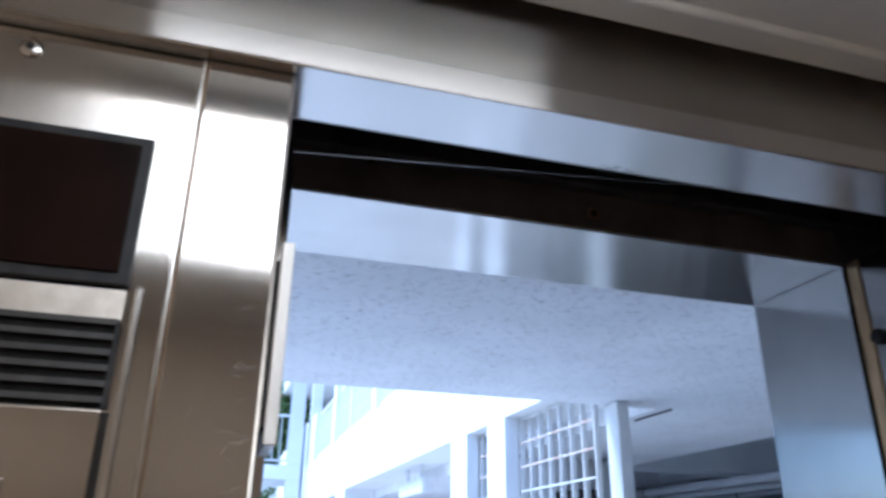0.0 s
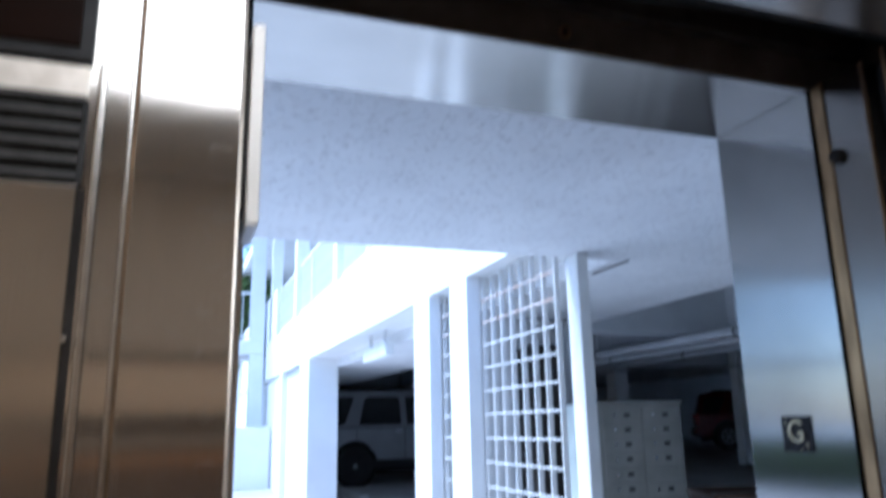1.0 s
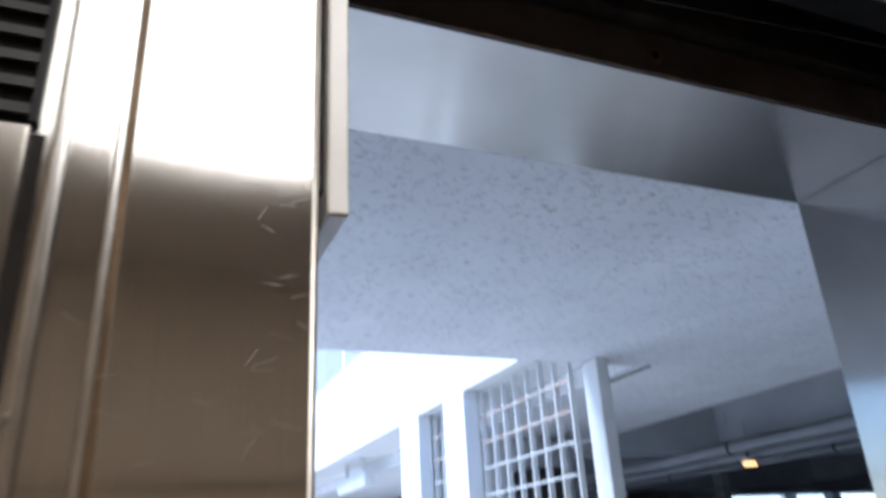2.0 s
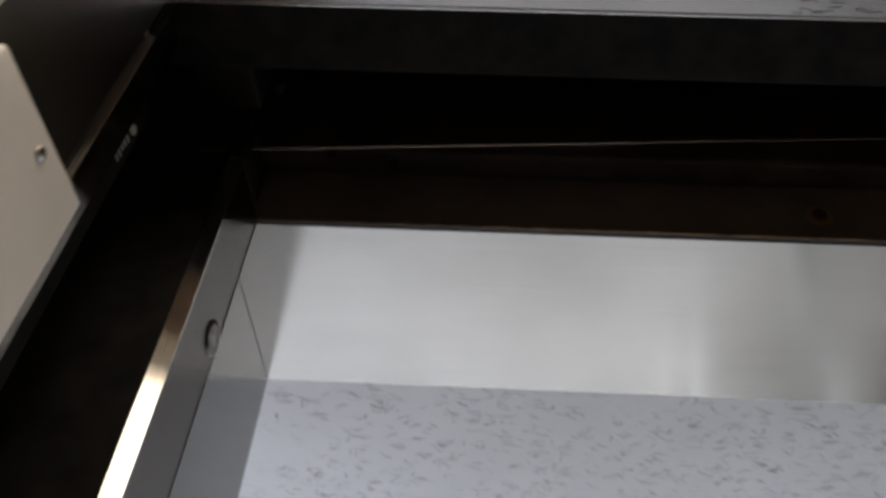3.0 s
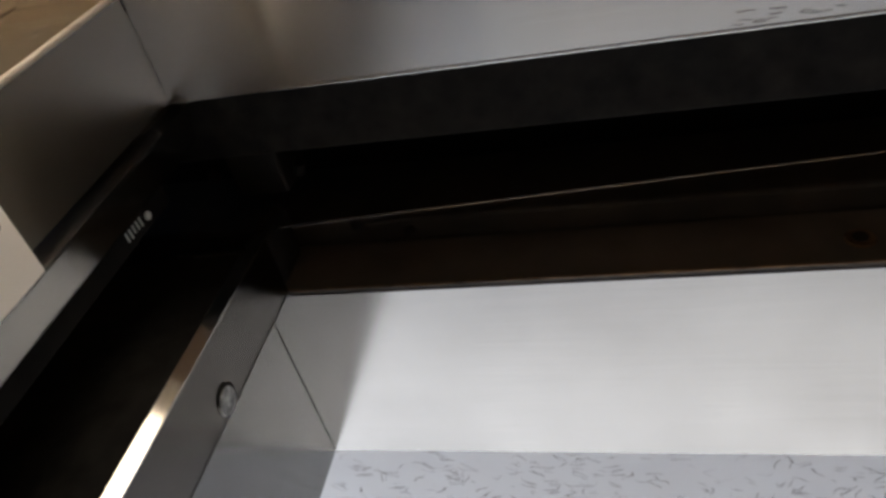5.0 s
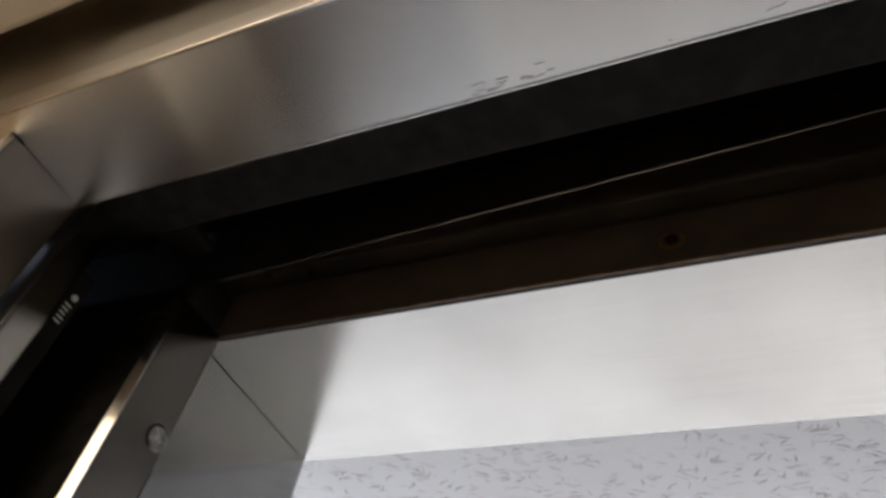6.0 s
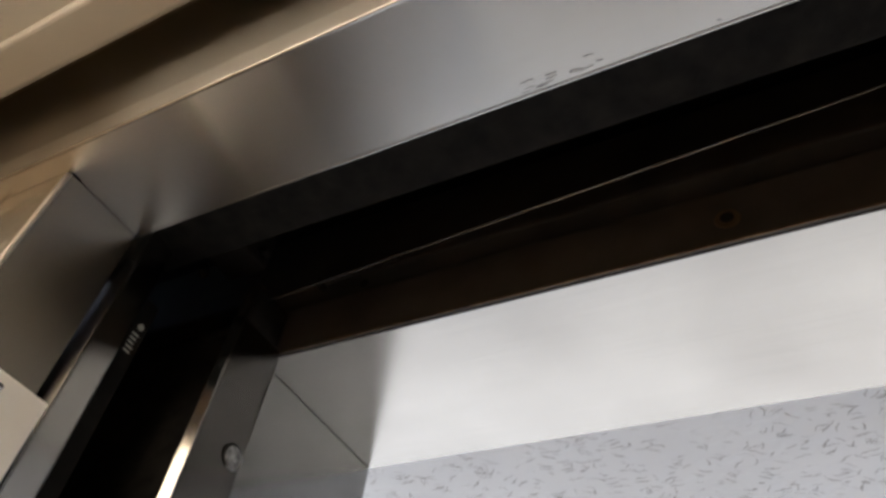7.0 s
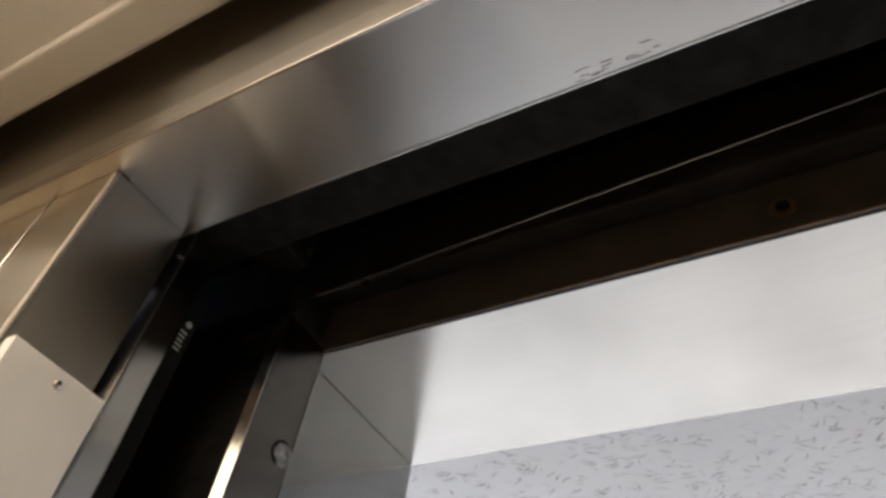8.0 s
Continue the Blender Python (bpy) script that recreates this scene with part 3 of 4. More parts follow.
for v in bm.verts:
    u, w = v.co.x, v.co.y
    x, y = 6 + 150 * u * abs(u), 0.13 + 150 * ((w + 1) / 2) ** 2
    d = math.hypot(x, y)
    v.co = (x, y, 0.024 * min(max(d - 9.5, 0), 26) * (1 if x > -2 else max(0, 1 + (x + 2) / 6)))
structure("ground", bm, "concrete", "pale grey concrete ground", "ground")
rng = random.Random(7)
pav = empty("paver_strip", "reddish paver strip on the ground", "pavement", "", "structure")
base = box(-0.098, 0.098, -0.048, 0.048, 0.0, 0.012, 0.003, 1)
first = None
for i in range(12):
    for j in range(8):
        x, y = -0.6 + i * 0.2 + 0.1 * (j % 2), 9.5 + j * 0.1
        if first is None:
            first = part("paver", base, "paver", pav)
            ob = first
        else:
            ob = new("paver", first.data)
            ob.parent = pav
        ob.location = (x, y, 0.015 + 0.002 * rng.random())

# garage wall with openings
gw = empty("garage_wall", "white painted garage wall with openings", "wall", "", "structure")
part("beam", box(XW, XW + 0.45, YP, 30, ZB, 3.13), "white_paint", gw)
part("pier", box(XW, XW + 0.45, 10.38, 11.2, -0.02, ZB), "white_paint", gw)
part("pier", box(XW, XW + 0.10, 4.70, 5.10, -0.02, ZB), "white_paint", gw)
part("pier", box(XW, XW + 0.10, 3.87, 4.21, -0.02, ZB), "white_paint", gw)
part("far_wall", box(XW + 0.06, XW + 0.45, 13.6, 30, -0.02, ZB), "white_paint", gw)
part("stub_wall", box(XW + 0.101, 3.32, 5.0, 5.1, -0.02, ZB - 0.001), "white_paint", gw)
part("mullion", box(XW, XW + 0.45, 13.3, 13.6, -0.02, ZB), "white_paint", gw)
part("post", box(1.975, 2.045, 2.53, 2.66, 0, ZP, 0.006), "metal_white", gw)

# slatted roll-up panel in the far opening
rp = empty("louvre_panel", "white slatted louvre panel in the garage wall", "louvre", at=(XW + 0.1, 12.25, 0))
first = None
for i in range(24):
    if first is None:
        first = part("slat", prism([(0.0, 0.0), (0.03, 0.03), (0.03, 0.09), (0.0, 0.085)], "y", -1.05, 1.05), "metal_white", rp)
        ob = first
    else:
        ob = new("slat", first.data)
        ob.parent = rp
    ob.location = (0, 0, 0.03 + i * 0.095)
part("frame", box(-0.03, 0.05, -1.05, -0.98, 0, ZB, 0.004), "metal_white", rp)


# welded security grilles
def grille_panel(name, label, y0, y1, x, nv, step):
    e = empty(name, label, "security grille", "security grilles", at=(x, (y0 + y1) / 2, 0))
    half = (y1 - y0) / 2
    up = part("upright", box(-0.008, 0.026, -0.005, 0.005, 0.05, ZB, 0.002, 1), "metal_white", e)
    up.location.y = -half
    for i in range(1, nv + 1):
        o = new("upright", up.data)
        o.parent = e
        o.location.y = -half + 2 * half * i / nv
    z, bar, i = ZB - 0.02, None, 0
    while z > 0.1:
        if bar is None:
            bar = part("crossbar", box(-0.016, -0.0082, -half, half, -0.0045, 0.0045, 0.002, 1), "metal_white", e)
            o = bar
            rusty = bar.data.copy()
            rusty.materials.clear()
            rusty.materials.append(M["metal_rusted"])
        else:
            o = new("crossbar", rusty if i in (1, 2) else bar.data)
            o.parent = e
        i += 1
        o.location.z = z
        z -= step
    return e


grille_panel("security_grille", "white welded steel grille in the wide opening", 2.79, 3.86, 1.975, 7, 0.157)
grille_panel("security_grille", "white welded steel grille in the narrow opening", 4.22, 4.69, 1.975, 3, 0.157)

# light box under the beam
lb = empty("wall_light", "long white light box hung under the garage beam", "light fixture", at=(2.09, 7.26, 2.11))
part("body", box(-0.04, 0.06, -0.50, 0.50, -0.075, 0.075, 0.012), "lamp_body", lb)
for i in range(9):
    part("rib", box(-0.046, -0.0405, -0.47 + i * 0.115, -0.455 + i * 0.115, -0.06, 0.06, 0.002), "paper", lb)
for y in (-0.3, 0.3):
    part("bracket", box(-0.01, 0.03, y - 0.02, y + 0.02, 0.0755, 0.216), "lamp_body", lb)


# ---- upper walkway and far building ----
def railing(name, label, length, pitch, height, at, rz):
    e = empty(name, label, "railing", "white railings", at=at)
    e.rotation_euler = (0, 0, radians(rz))
    part("top_rail", box(0, length, -0.03, 0.03, height - 0.05, height, 0.008), "metal_white", e)
    part("bottom_rail", box(0, length, -0.02, 0.02, 0.08, 0.12, 0.005), "metal_white", e)
    first = None
    for i in range(int(length / pitch) + 1):
        if first is None:
            first = part("baluster", box(-0.01, 0.01, -0.01, 0.01, 0.12, height - 0.05), "metal_white", e)
            o = first
        else:
            o = new("baluster", first.data)
            o.parent = e
        o.location.x = i * pitch
    first = None
    for i in range(int(length / 1.8) + 1):
        if first is None:
            first = part("post", box(-0.04, 0.04, -0.04, 0.04, 0, height), "metal_white", e)
            o = first
        else:
            o = new("post", first.data)
            o.parent = e
        o.location.x = i * 1.8
    return e


railing("railing", "white steel railing along the upper walkway", 9.0, 0.125, 0.95, (XW + 0.1, 5.2, 3.13), 90)
up = empty("upper_storey", "white painted upper storey behind the walkway", "building", "", "structure")
part("wall", box(XW + 1.7, XW + 2.0, 2.7, 30, 3.13, 6.2), "white_paint", up)
part("roof_slab", box(XW - 0.1, XW + 2.2, 2.7, 30, 5.9, 6.2), "white_paint", up)
for i in range(4):
    part("column", box(XW, XW + 0.22, 5.0 + i * 3.4, 5.22 + i * 3.4, 3.13, 5.9), "white_paint", up)
part("solid_parapet", box(XW, XW + 0.2, 14.3, 30, 3.13, 4.1), "white_paint", up)

fb = empty("far_building", "white apartment block with open galleries", "building", at=(-4, 18, 0))
part("wall", box(-14, 4.35, 0.0, 0.4, 0.1, 9.0), "white_paint", fb)
part("roof", box(-14.3, 4.6, -1.8, 1.5, 9.0, 9.3), "white_paint", fb)
for i in range(3):
    part("gallery_slab", box(-14, 5.80, -2.0, -0.001, 2.92 + 2.95 * i, 3.22 + 2.95 * i), "white_paint", fb)
for i in range(5):
    x = 5.4 - i * 3.6 if i else 5.5
    part("column", box(x, x + 0.3, -2.0, -1.7, 0.1, 2.915), "white_paint", fb)
    part("upper_column", box(x, x + 0.3, -2.0, -1.7, 3.225, 5.865), "white_paint", fb)
    for k in range(2 if i else 0):
        w = part("window", box(x - 1.9, x - 0.7, -0.03, -0.002, 1.2 + 2.95 * k, 2.3 + 2.95 * k), "metal_white", fb)
        part("pane", box(x - 1.85, x - 1.32, -0.036, -0.031, 1.25 + 2.95 * k, 2.25 + 2.95 * k), "car_glass", w)
        part("pane", box(x - 1.28, x - 0.75, -0.036, -0.031, 1.25 + 2.95 * k, 2.25 + 2.95 * k), "car_glass", w)
railing("railing", "white steel railing on the far gallery", 16.0, 0.16, 1.1, (-14.2, 16.1, 3.22), 0)
gwall = structure("garden_wall", box(-2.0, 1.86, 15.0, 15.2, 0.0, 1.35), "white_paint", "low grey-white wall before the far building", "wall")


def stair_flight(at):
    e = empty("stair_flight", "white outdoor stair flight at the far building", "stairs", at=at)
    part("stringer", prism([(0, 0), (0.3, 0), (3.6, 2.75), (3.6, 3.05), (3.4, 3.05)], "y", 0.0, 0.06), "metal_white", e)
    part("stringer", prism([(0, 0), (0.3, 0), (3.6, 2.75), (3.6, 3.05), (3.4, 3.05)], "y", 1.0, 1.06), "metal_white", e)
    first = None
    for i in range(16):
        if first is None:
            first = part("tread", box(0, 0.28, 0.0605, 0.9995, 0.0, 0.05, 0.005), "concrete", e)
            o = first
        else:
            o = new("tread", first.data)
            o.parent = e
        o.location = (0.05 + i * 0.21, 0, 0.1 + i * 0.178)
    return e


stair_flight((-2.3, 16.3, 0.15))


# ---- greenery ----
def foliage(name, label, category, kind, centre, size, count, seed, leaf=0.12, trunk=None):
    """A crown of many small leaf blades in uneven clumps."""
    rng = random.Random(seed)
    clumps = [Vector((rng.uniform(-1, 1) * size[0], rng.uniform(-1, 1) * size[1], rng.uniform(-1, 1) * size[2])) for _ in range(26)]
    verts, faces = [], []
    for i in range(count):
        c = rng.choice(clumps)
        p = c + Vector((rng.gauss(0, 0.24) * size[0], rng.gauss(0, 0.24) * size[1], rng.gauss(0, 0.2) * size[2]))
        q = Euler((rng.uniform(0, 6), rng.uniform(0, 6), rng.uniform(0, 6))).to_matrix()
        s = leaf * rng.uniform(0.6, 1.4)
        k = len(verts)
        for dx, dy, dz in ((-1, 0, 0), (0, -0.45, 0.1), (1, 0, 0), (0, 0.45, 0.1)):
            verts.append(p + q @ Vector((dx * s, dy * s, dz * s)))
        faces.append((k, k + 1, k + 2, k + 3))
    me = bpy.data.meshes.new("crown")
    me.from_pydata([tuple(v) for v in verts], [], faces)
    me.materials.append(M["leaf"])
    e = empty(name, label, category, "", kind, centre)
    o = new("crown", me)
    o.parent = e
    if trunk:
        part("trunk", rod((0, 0, -trunk), (0.1, 0, 0.1), 0.13, 10), "bark", e)
        for a in range(5):
            part("limb", rod((0.05, 0, -0.2 * size[2]), (math.cos(a * 1.3) * size[0] * 0.7, math.sin(a * 1.3) * size[1] * 0.7, size[2] * 0.6), 0.05, 7), "bark", e)
    return e


foliage("hedge", "clipped green hedge along the courtyard", "hedge", "stuff", (-9, 7, 0.42), (0.9, 10, 0.34), 9000, 3, 0.13)
foliage("tree", "leafy green courtyard tree", "tree", "", (-12.0, 3.0, 4.6), (2.6, 2.6, 1.9), 4500, 5, 0.16, 4.6)
foliage("tree", "leafy green courtyard tree", "tree", "", (1.3, 24.0, 4.6), (1.5, 1.6, 1.7), 4500, 6, 0.16, 4.6)

# ---- garage ----
gr = empty("garage_shell", "dim painted concrete garage structure", "garage", "", "structure")
part("ceiling", box(3.581, 46.3, 0.80, 27.3, 3.5, 3.8), "garage_ceiling", gr)
part("edge_face", box(3.581, 3.70, 0.80, 27, 2.48, 3.499), "garage_ceiling", gr)
for y, z in ((8.6, 2.62), (14.5, 2.62), (20.5, 3.0)):
    part("beam", box(3.7, 46, y, y + 0.45, z, 3.499), "garage_ceiling", gr)
for x in (8.2, 16.5):
    part("girder", box(x, x + 0.4, 0.8, 27, 2.76, 3.498), "garage_ceiling", gr)
part("wall_north", box(3.7, 24.6, 27.0, 27.3, 0, 3.499), "white_paint", gr)
part("wall_north", box(24.601, 28.299, 27.0, 27.3, 0, 2.50), "white_paint", gr)
part("wall_north", box(24.601, 46, 27.0, 27.3, 3.38, 3.499), "white_paint", gr)
part("wall_north", box(28.3, 29.0, 27.0, 27.3, 0, 3.379), "white_paint", gr)
part("wall_north", box(34.5, 46, 27.0, 27.3, 0, 3.379), "white_paint", gr)
part("wall_east", box(46, 46.3, 0.8, 27.3, 0, 3.5), "white_paint", gr)
part("wall_south", box(12.0, 46, 0.45, 0.80, 0, 3.5), "white_paint", gr)


def pipe(name, label, a, b, r):
    c = (Vector(a) + Vector(b)) / 2
    e = empty(name, label, "pipe", "garage pipes", at=c)
    part("run", rod(Vector(a) - c, Vector(b) - c, r, 14), "garage_ceiling", e, smooth=True)
    n = 6
    for i in range(n):
        p = Vector(a).lerp(Vector(b), (i + 0.5) / n) - c
        part("strap", cyl(r * 1.15, r * 1.15, 0.03, Matrix.LocRotScale(p, (Vector(b) - Vector(a)).to_track_quat("Z", "Y"), None), 14), "steel_dark", e)
        part("hanger", box(p.x - 0.008, p.x + 0.008, p.y - 0.008, p.y + 0.008, p.z + r, p.z + 0.5), "garage_ceiling", e)
    return e


pipe("ceiling_pipe", "grey painted pipe under the garage ceiling", (7.6, 2.0, 2.55), (7.6, 25, 2.55), 0.07)
pipe("ceiling_pipe", "grey painted pipe under the garage ceiling", (7.9, 2.0, 2.46), (7.9, 25, 2.46), 0.045)
pipe("ceiling_pipe", "grey painted pipe under the garage ceiling", (9.6, 2.0, 2.58), (9.6, 25, 2.58), 0.06)


def column(x, y, z, w, label):
    e = empty("garage_column", label, "column", "garage columns", at=(x, y, z))
    part("shaft", box(-w / 2, w / 2, -w / 2, w / 2, -0.1, 3.499 - z, 0.02), "white_paint", e)
    part("capital", box(-w * 0.9, w * 0.9, -w * 0.9, w * 0.9, 2.55 - z, 2.62 - z, 0.02), "garage_ceiling", e)
    return e


column(13.15, 14.2, 0.24, 0.27, "white painted square concrete column")
column(10.9, 16.1, 0.26, 0.40, "white painted square concrete column")
column(29.2, 25.2, 0.6, 0.5, "white painted square concrete column")
column(21.0, 9.0, 0.3, 0.4, "white painted square concrete column")


def garage_lamp(x, y, z):
    e = empty("garage_lamp", "small amber garage light under the ceiling", "light fixture", "garage lights", at=(x, y, z))
    part("base", cyl(0.12, 0.13, 0.05, Matrix.Translation((0, 0, 0.085)), 20, 0.006), "lamp_body", e)
    part("globe", box(-0.085, 0.085, -0.045, 0.045, 0.0, 0.055, 0.015, 3), "garage_light", e, "glowing amber lens")
    part("stem", cyl(0.012, 0.012, 0.08, Matrix.Translation((0, 0, 0.15)), 8), "steel_dark", e)
    return e


garage_lamp(7.74, 7.6, 2.30)
garage_lamp(9.6, 17.5, 2.34)

slot = empty("ceiling_conduit", "thin dark conduit on the plaster ceiling", "conduit", at=(2.37, 2.82, ZP - 0.012))
part("tube", box(-0.005, 0.005, -0.20, 0.20, 0.002, 0.011, 0.002), "steel_dark", slot)


# ---- cars ----
def suv(name, label, paint, m, length, height, red=False):
    e = empty(name, label, "car")
    e.matrix_world = m
    L, W2 = length / 2, 0.97
    belt = height * 0.60
    lower = prism([(-L + 0.02, 0.42), (-L, 0.62), (-L + 0.03, belt), (L * 0.36, belt + 0.02), (L * 0.92, belt - 0.12), (L, belt - 0.34), (L, 0.50), (L - 0.12, 0.34), (-L + 0.15, 0.34)], "y", -W2, W2, 0.05)
    body = part("body", lower, paint, e)
    bm = bmesh.new()
    prof_lo = [(-L + 0.03, belt), (L * 0.38, belt)]
    prof_hi = [(-L + 0.20, height - 0.06), (-L + 0.55, height), (L * 0.02, height - 0.01), (L * 0.12, height - 0.06)]
    ring = prof_lo[:1] + prof_hi + prof_lo[1:]
    sides = []
    for s in (-1, 1):
        sides.append([bm.verts.new((x, s * (W2 - 0.03 - 0.13 * (z - belt) / (height - belt)), z)) for x, z in ring])
    bm.faces.new(sides[0])
    bm.faces.new(list(reversed(sides[1])))
    n = len(ring)
    for i in range(n):
        bm.faces.new([sides[0][i], sides[0][(i + 1) % n], sides[1][(i + 1) % n], sides[1][i]])
    bmesh.ops.recalc_face_normals(bm, faces=bm.faces)
    bmesh.ops.bevel(bm, geom=list(bm.edges), offset=0.03, segments=2, affect="EDGES", profile=0.5)
    part("cabin", bm, paint, e)

    def pane(nm, quad):
        for s in (-1, 1):
            g = bmesh.new()
            vs = []
            for off in (0.0, 0.012):
                vs.append([g.verts.new((x, s * (W2 - 0.026 - 0.13 * (z - belt) / (height - belt) + off - 0.006), z)) for x, z in quad])
            g.faces.new(vs[1])
            for i in range(len(quad)):
                j = (i + 1) % len(quad)
                g.faces.new([vs[0][i], vs[0][j], vs[1][j], vs[1][i]])
            bmesh.ops.recalc_face_normals(g, faces=g.faces)
            part(nm, g, "car_glass", e)

    top, low = height - 0.15, belt + 0.05
    pane("quarter_window", [(-L + 0.22, low), (-L + 0.74, low), (-L + 0.79, low + 0.06), (-L + 0.97, top - 0.05), (-L + 0.95, top), (-L + 0.34, top)])
    pane("rear_window", [(-L + 1.08, low), (-L + 1.96, low), (-L + 1.99, low + 0.04), (-L + 1.97, top - 0.05), (-L + 1.92, top), (-L + 1.28, top), (-L + 1.20, top - 0.06)])
    pane("front_window", [(-L + 2.12, low), (L * 0.30, low), (L * 0.05, top), (-L + 2.10, top)])
    g = bmesh.new()
    vs = [g.verts.new(p) for p in ((L * 0.385, -W2 + 0.12, belt + 0.03), (L * 0.385, W2 - 0.12, belt + 0.03), (L * 0.14, W2 - 0.25, height - 0.08), (L * 0.14, -W2 + 0.25, height - 0.08))]
    g.faces.new(vs)
    bmesh.ops.solidify(g, geom=list(g.faces), thickness=0.012)
    part("windscreen", g, "car_glass", e)
    for s in (-1, 1):
        for x in (-L + 1.95, -L + 0.98 + 1.95):
            part("door_handle", box(x - 0.10, x + 0.06, s * (W2 + 0.012) - 0.014, s * (W2 + 0.012) + 0.014, belt - 0.10, belt - 0.06, 0.006), "chrome", e)
        for x in (-L + 1.02, -L + 2.06, -L + 3.1):
            part("door_seam", box(x - 0.006, x + 0.006, s * (W2 + 0.001) - 0.002, s * (W2 + 0.001) + 0.002, 0.45, belt - 0.03), "rubber", e)
        part("sill", box(-L + 1.3, L - 1.35, s * W2 - 0.03, s * W2 + 0.03, 0.33, 0.50, 0.02), "plastic_grey", e)
        part("side_strip", box(-L + 1.3, L - 1.35, s * (W2 + 0.004) - 0.008, s * (W2 + 0.004) + 0.008, 0.70, 0.76, 0.004), paint, e)
        part("mirror", box(L * 0.30, L * 0.30 + 0.16, s * (W2 + 0.10) - 0.10, s * (W2 + 0.10) + 0.10, belt + 0.05, belt + 0.24, 0.04), paint, e)
        part("tail_lamp", box(-L - 0.012, -L + 0.12, s * (W2 - 0.08) - 0.09, s * (W2 - 0.08) + 0.09, belt - 0.30, belt + 0.02, 0.02), "red_lens", e)
        part("headlight", box(L - 0.16, L + 0.012, s * (W2 - 0.20) - 0.18, s * (W2 - 0.20) + 0.18, belt - 0.40, belt - 0.22, 0.03), "clear_lens", e)
        part("roof_rail", box(-L + 0.6, L * 0.0, s * 0.70 - 0.02, s * 0.70 + 0.02, height + 0.0, height + 0.055, 0.012), "plastic_black", e)
        for x in (-L + 0.98, L - 0.95):
            part("wheel_arch", cyl(0.47, 0.47, 0.05, pose(x, s * (W2 - 0.018), 0.42, 90, 0, 0), 36), "plastic_black", e)
            w = part("wheel", cyl(0.385, 0.385, 0.25, pose(x, s * (W2 - 0.09), 0.385, 90, 0, 0), 36, 0.035), "tyre", e)
            # Silver car's rims use dark grey to hold the shadow on its wheel.
            part("rim", cyl(0.25, 0.23, 0.03, pose(x, s * (W2 + 0.035), 0.385, 90 * s, 0, 0), 30, 0.006), "wheel_metal" if red else "plastic_grey", w)
            for k in range(6):
                part("spoke_gap", box(-0.035, 0.035, -0.004, 0.004, 0.09, 0.20), "tyre", w).matrix_basis = pose(x, s * (W2 + 0.052), 0.385, 0, 60 * k, 0)
            part("hub", cyl(0.05, 0.05, 0.02, pose(x, s * (W2 + 0.055), 0.385, 90, 0, 0), 16), "wheel_metal", w)
    part("bumper", box(-L - 0.10, -L + 0.12, -W2 + 0.03, W2 - 0.03, 0.42, 0.66, 0.05), paint, e)
    part("bumper", box(L - 0.14, L + 0.08, -W2 + 0.03, W2 - 0.03, 0.38, 0.64, 0.05), paint, e)
    part("grille", box(L - 0.02, L + 0.02, -0.5, 0.5, belt - 0.40, belt - 0.20, 0.01), "plastic_black", e)
    part("underbody", box(-L + 0.2, L - 0.2, -W2 + 0.12, W2 - 0.12, 0.24, 0.34), "plastic_black", e)
    return e


suv("parked_suv", "parked silver-white sport utility vehicle in the garage", "car_silver", pose(5.12, 15.55, 0.14, 0, 0, 0), 5.1, 1.93)
suv("parked_suv", "parked dark red sport utility vehicle in the garage", "car_red", pose(18.6, 19.05, 0.40, 0, 0, -36), 4.9, 1.80, True)

ws = empty("wheel_stop", "pale concrete wheel stop on the garage floor", "wheel stop", at=(3.05, 12.6, 0.07))
part("block", prism([(-0.09, 0.0), (0.09, 0.0), (0.06, 0.13), (-0.06, 0.13)], "y", -0.9, 0.9, 0.012), "concrete", ws)

# cluster mailboxes
def mailbox(at, cols, label, material, width):
    e = empty("mailbox_unit", label, "mailbox", "cluster mailboxes", at=at)
    part("cabinet", box(0, width, 0, 0.46, 0.34, 1.43, 0.006), material, e)
    part("cap", box(-0.015, width + 0.015, -0.015, 0.475, 1.431, 1.452, 0.006), material, e)
    part("pedestal", box(width * 0.3, width * 0.7, 0.12, 0.34, 0.0, 0.34, 0.01), material, e)
    cw = (width - 0.05) / cols
    for c in range(cols):
        x0 = 0.025 + c * cw
        z = 1.40
        row = 0
        while z > 0.45:
            tall = c > 0 and row == 4
            h = 0.108 if not tall else 0.118
            d = part("mail_door", box(x0 + 0.006, x0 + cw - 0.006, -0.010, -0.0005, z - h + 0.006, z - 0.004, 0.003), material, e)
            if not tall:
                part("lock", cyl(0.011, 0.011, 0.006, pose(x0 + cw * 0.30, -0.012, z - h * 0.5, 90, 0, 0), 12), "chrome", d)
                part("number_tag", box(x0 + cw * 0.55, x0 + cw * 0.70, -0.0125, -0.0105, z - h * 0.5 - 0.014, z - h * 0.5 + 0.014), "plastic_grey", d)
            z -= h
            row += 1
    return e


mailbox((2.96, 4.04, 0.0), 2, "beige metal cluster mailbox with many small doors", "mail_metal", 0.74)
# Added box: its pale tone imitates the daylit side of the mailbox.
pale = empty("mailbox_side_box", "added pale green-grey box imitating the mailbox's daylit side", "cabinet", at=(2.795, 4.05, 0.0))
part("body", box(0, 0.148, 0, 0.25, 0.0, 1.43, 0.008), "mail_pale", pale)
part("door", box(0.010, 0.138, -0.012, -0.0005, 0.08, 1.40, 0.004), "mail_pale", pale)
dk = empty("dark_locker", "tall narrow dark cabinet against the white stub wall", "cabinet", at=(2.73, 4.62, 0.0))
part("body", box(0, 0.26, 0, 0.36, 0.0, 1.94, 0.01), "steel_dark", dk)
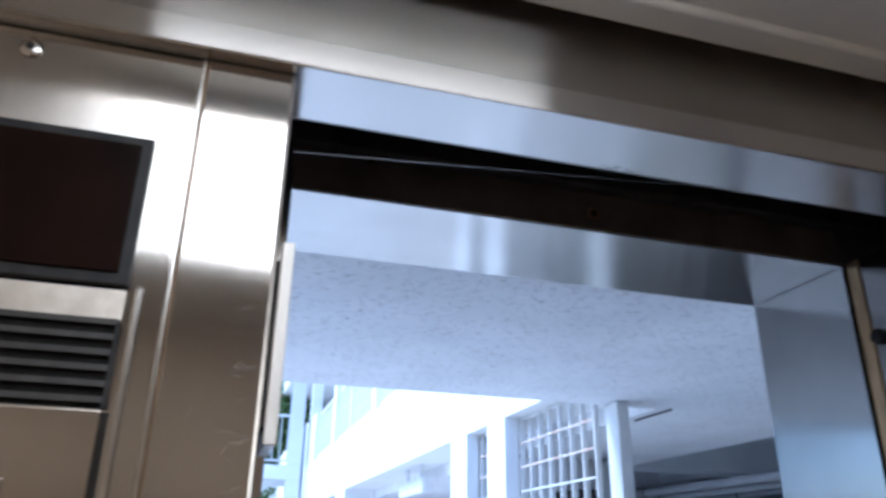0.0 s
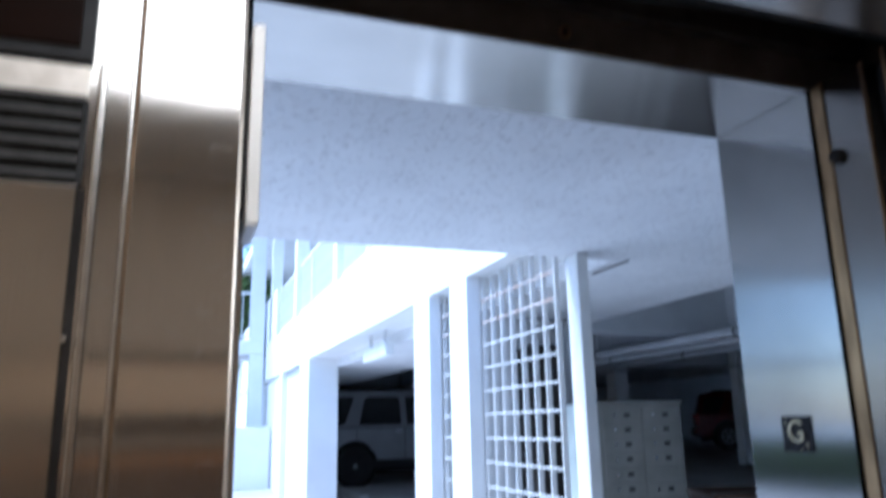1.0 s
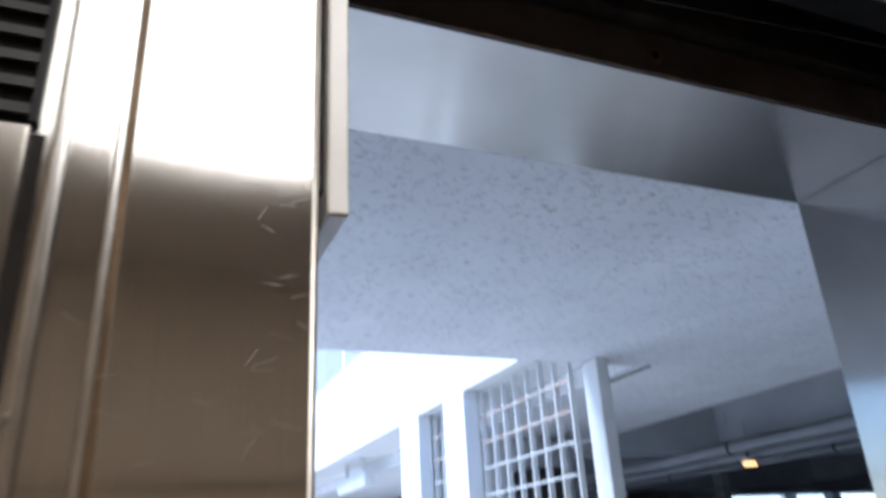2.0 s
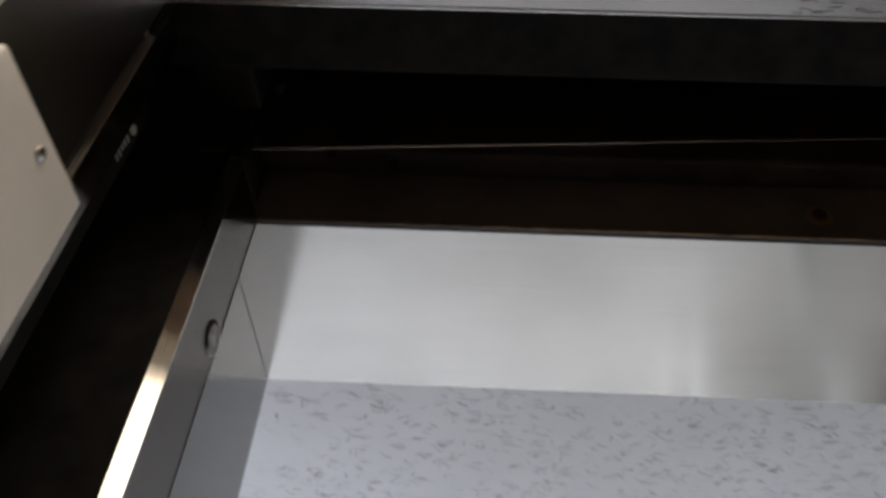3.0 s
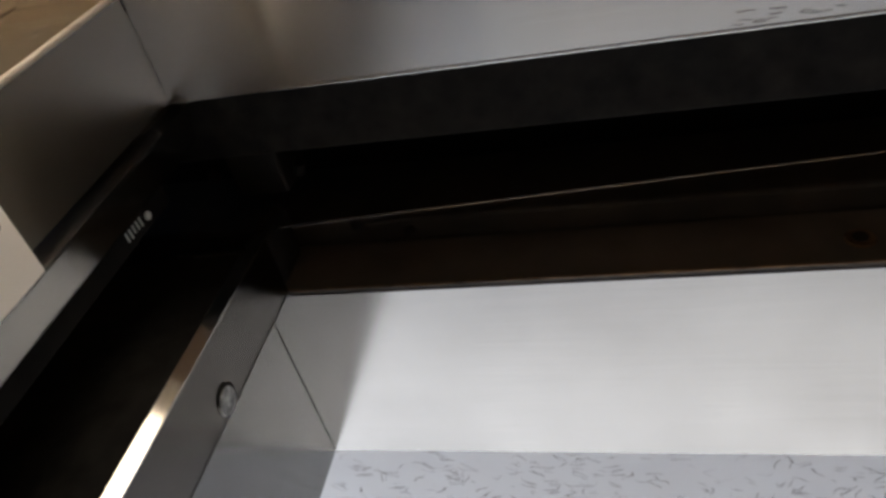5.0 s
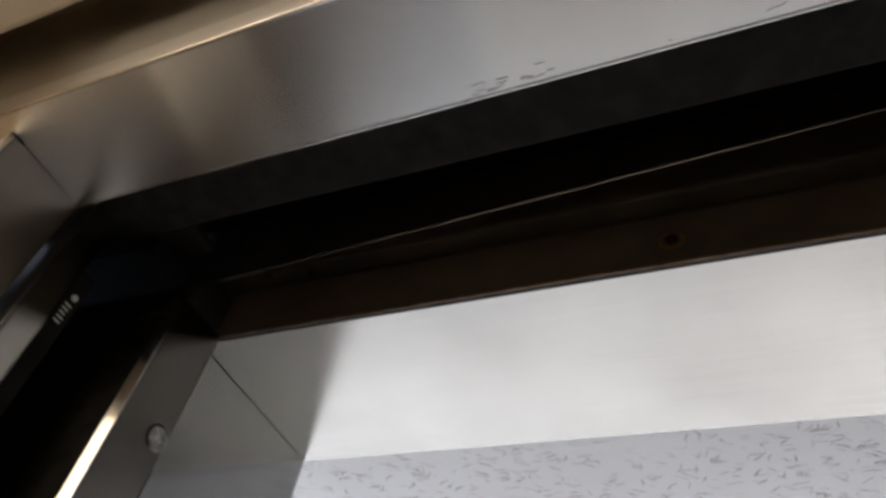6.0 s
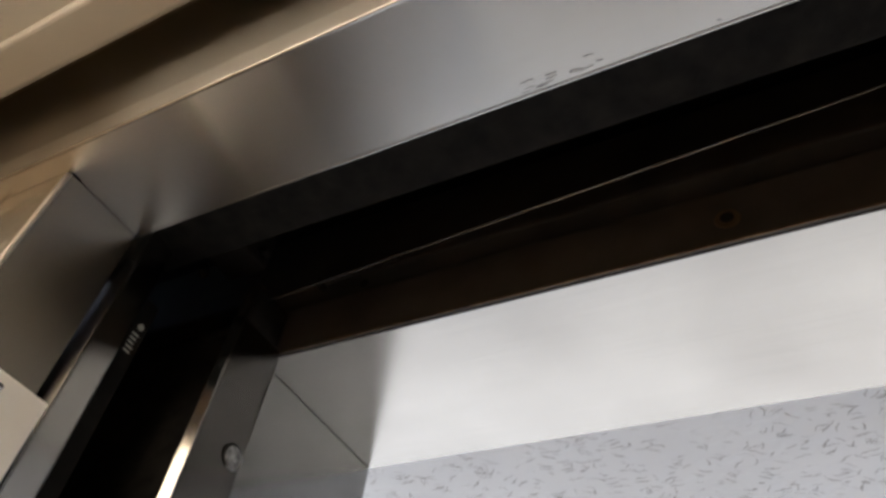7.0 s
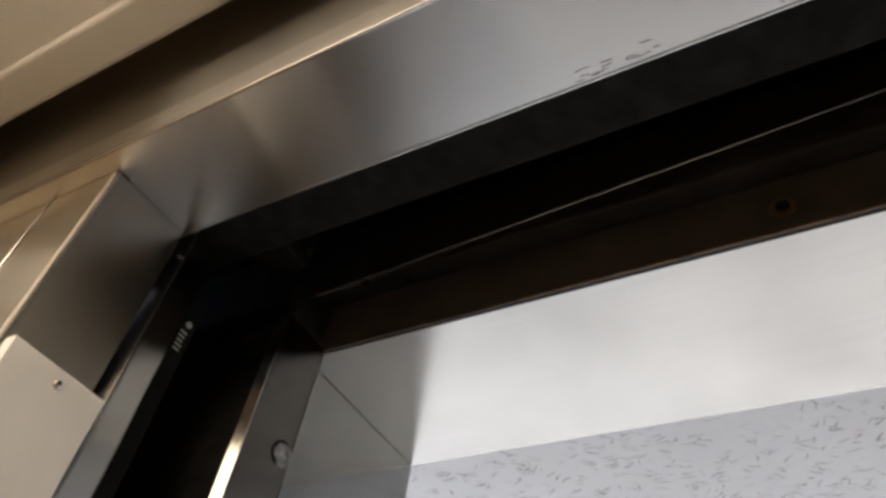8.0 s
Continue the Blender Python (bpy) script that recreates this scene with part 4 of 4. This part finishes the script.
part("door", box(0.012, 0.248, -0.015, -0.0005, 0.1, 1.91, 0.004), "steel_dark", dk)
part("handle", box(0.20, 0.215, -0.035, -0.0155, 1.0, 1.14, 0.004), "steel_dark", dk)


# woven basket chair, side stool and slatted bin
def basket(at):
    e = empty("wicker_basket", "dark brown woven basket with a dull grey label", "basket", at=at)
    for i in range(22):
        z = 0.05 + i * 0.029
        w = 0.25 + 0.10 * i / 21
        for j in range(4):
            bm = box(-w, w, -0.012, 0.012, z, z + 0.022, 0.008, 2)
            part("weave", bm, "wicker", e).matrix_basis = pose(0, 0, 0, 0, 0, 90 * j) @ Matrix.Translation((0, -w + 0.008 * (i % 2), 0))
    w = 0.365
    for j in range(4):
        part("rim", box(-w, w, -0.022, 0.022, 0.685, 0.735, 0.018, 3), "wicker", e).matrix_basis = pose(0, 0, 0, 0, 0, 90 * j) @ Matrix.Translation((0, -w + 0.01, 0))
    lab = part("label", box(-0.075, 0.075, -0.375, -0.365, 0.51, 0.585, 0.002), "mail_metal", e, "dull grey label")
    for i in range(3):
        part("print_bar", box(-0.05 + i * 0.036, -0.032 + i * 0.036, -0.3765, -0.3752, 0.53, 0.565), "plastic_grey", lab)
    for x, y in ((-0.22, -0.22), (0.22, -0.22), (-0.22, 0.22), (0.22, 0.22)):
        part("foot", box(x - 0.03, x + 0.03, y - 0.03, y + 0.03, 0.0, 0.05), "wicker", e)
    return e


basket((4.40, 4.22, 0.0)).rotation_euler = (0, 0, radians(-20))
st = empty("side_stool", "small stool with pale slats and a dark top", "stool", at=(3.86, 4.35, 0.0))
part("top", cyl(0.13, 0.13, 0.05, Matrix.Translation((0, 0, 0.62)), 20, 0.012), "wicker", st)
for i in range(8):
    a = i * math.tau / 8
    part("slat", box(-0.03, 0.03, -0.008, 0.008, 0.0, 0.595), "paper" if i % 2 else "wicker", st).matrix_basis = pose(0.105 * math.cos(a), 0.105 * math.sin(a), 0, 0, 0, math.degrees(a) + 90)
bn = empty("slatted_bin", "light wooden slatted bin in the garage", "bin", at=(6.93, 5.95, 0.0))
for i in range(16):
    a = i * math.tau / 16
    part("stave", prism([(-0.045, 0.0), (0.045, 0.0), (0.062, 0.80), (-0.062, 0.80)], "y", -0.009, 0.009), "wood_bin", bn).matrix_basis = pose(0.27 * math.cos(a), 0.27 * math.sin(a), 0, 0, 0, math.degrees(a) + 90) @ pose(0, 0, 0, 9, 0, 0)
for z, r in ((0.18, 0.305), (0.62, 0.37)):
    part("hoop", cyl(r, r + 0.004, 0.035, Matrix.Translation((0, 0, z)), 24), "steel_dark", bn)


# fence and trees beyond the garage
fence = railing("railing", "white steel fence beyond the garage opening", 6.0, 0.14, 1.25, (28.9, 28.2, 0.62), 0)
foliage("hedge", "leafy green bushes beyond the garage wall", "bushes", "stuff", (30, 34, 1.6), (9, 1.4, 1.2), 6000, 11, 0.16)
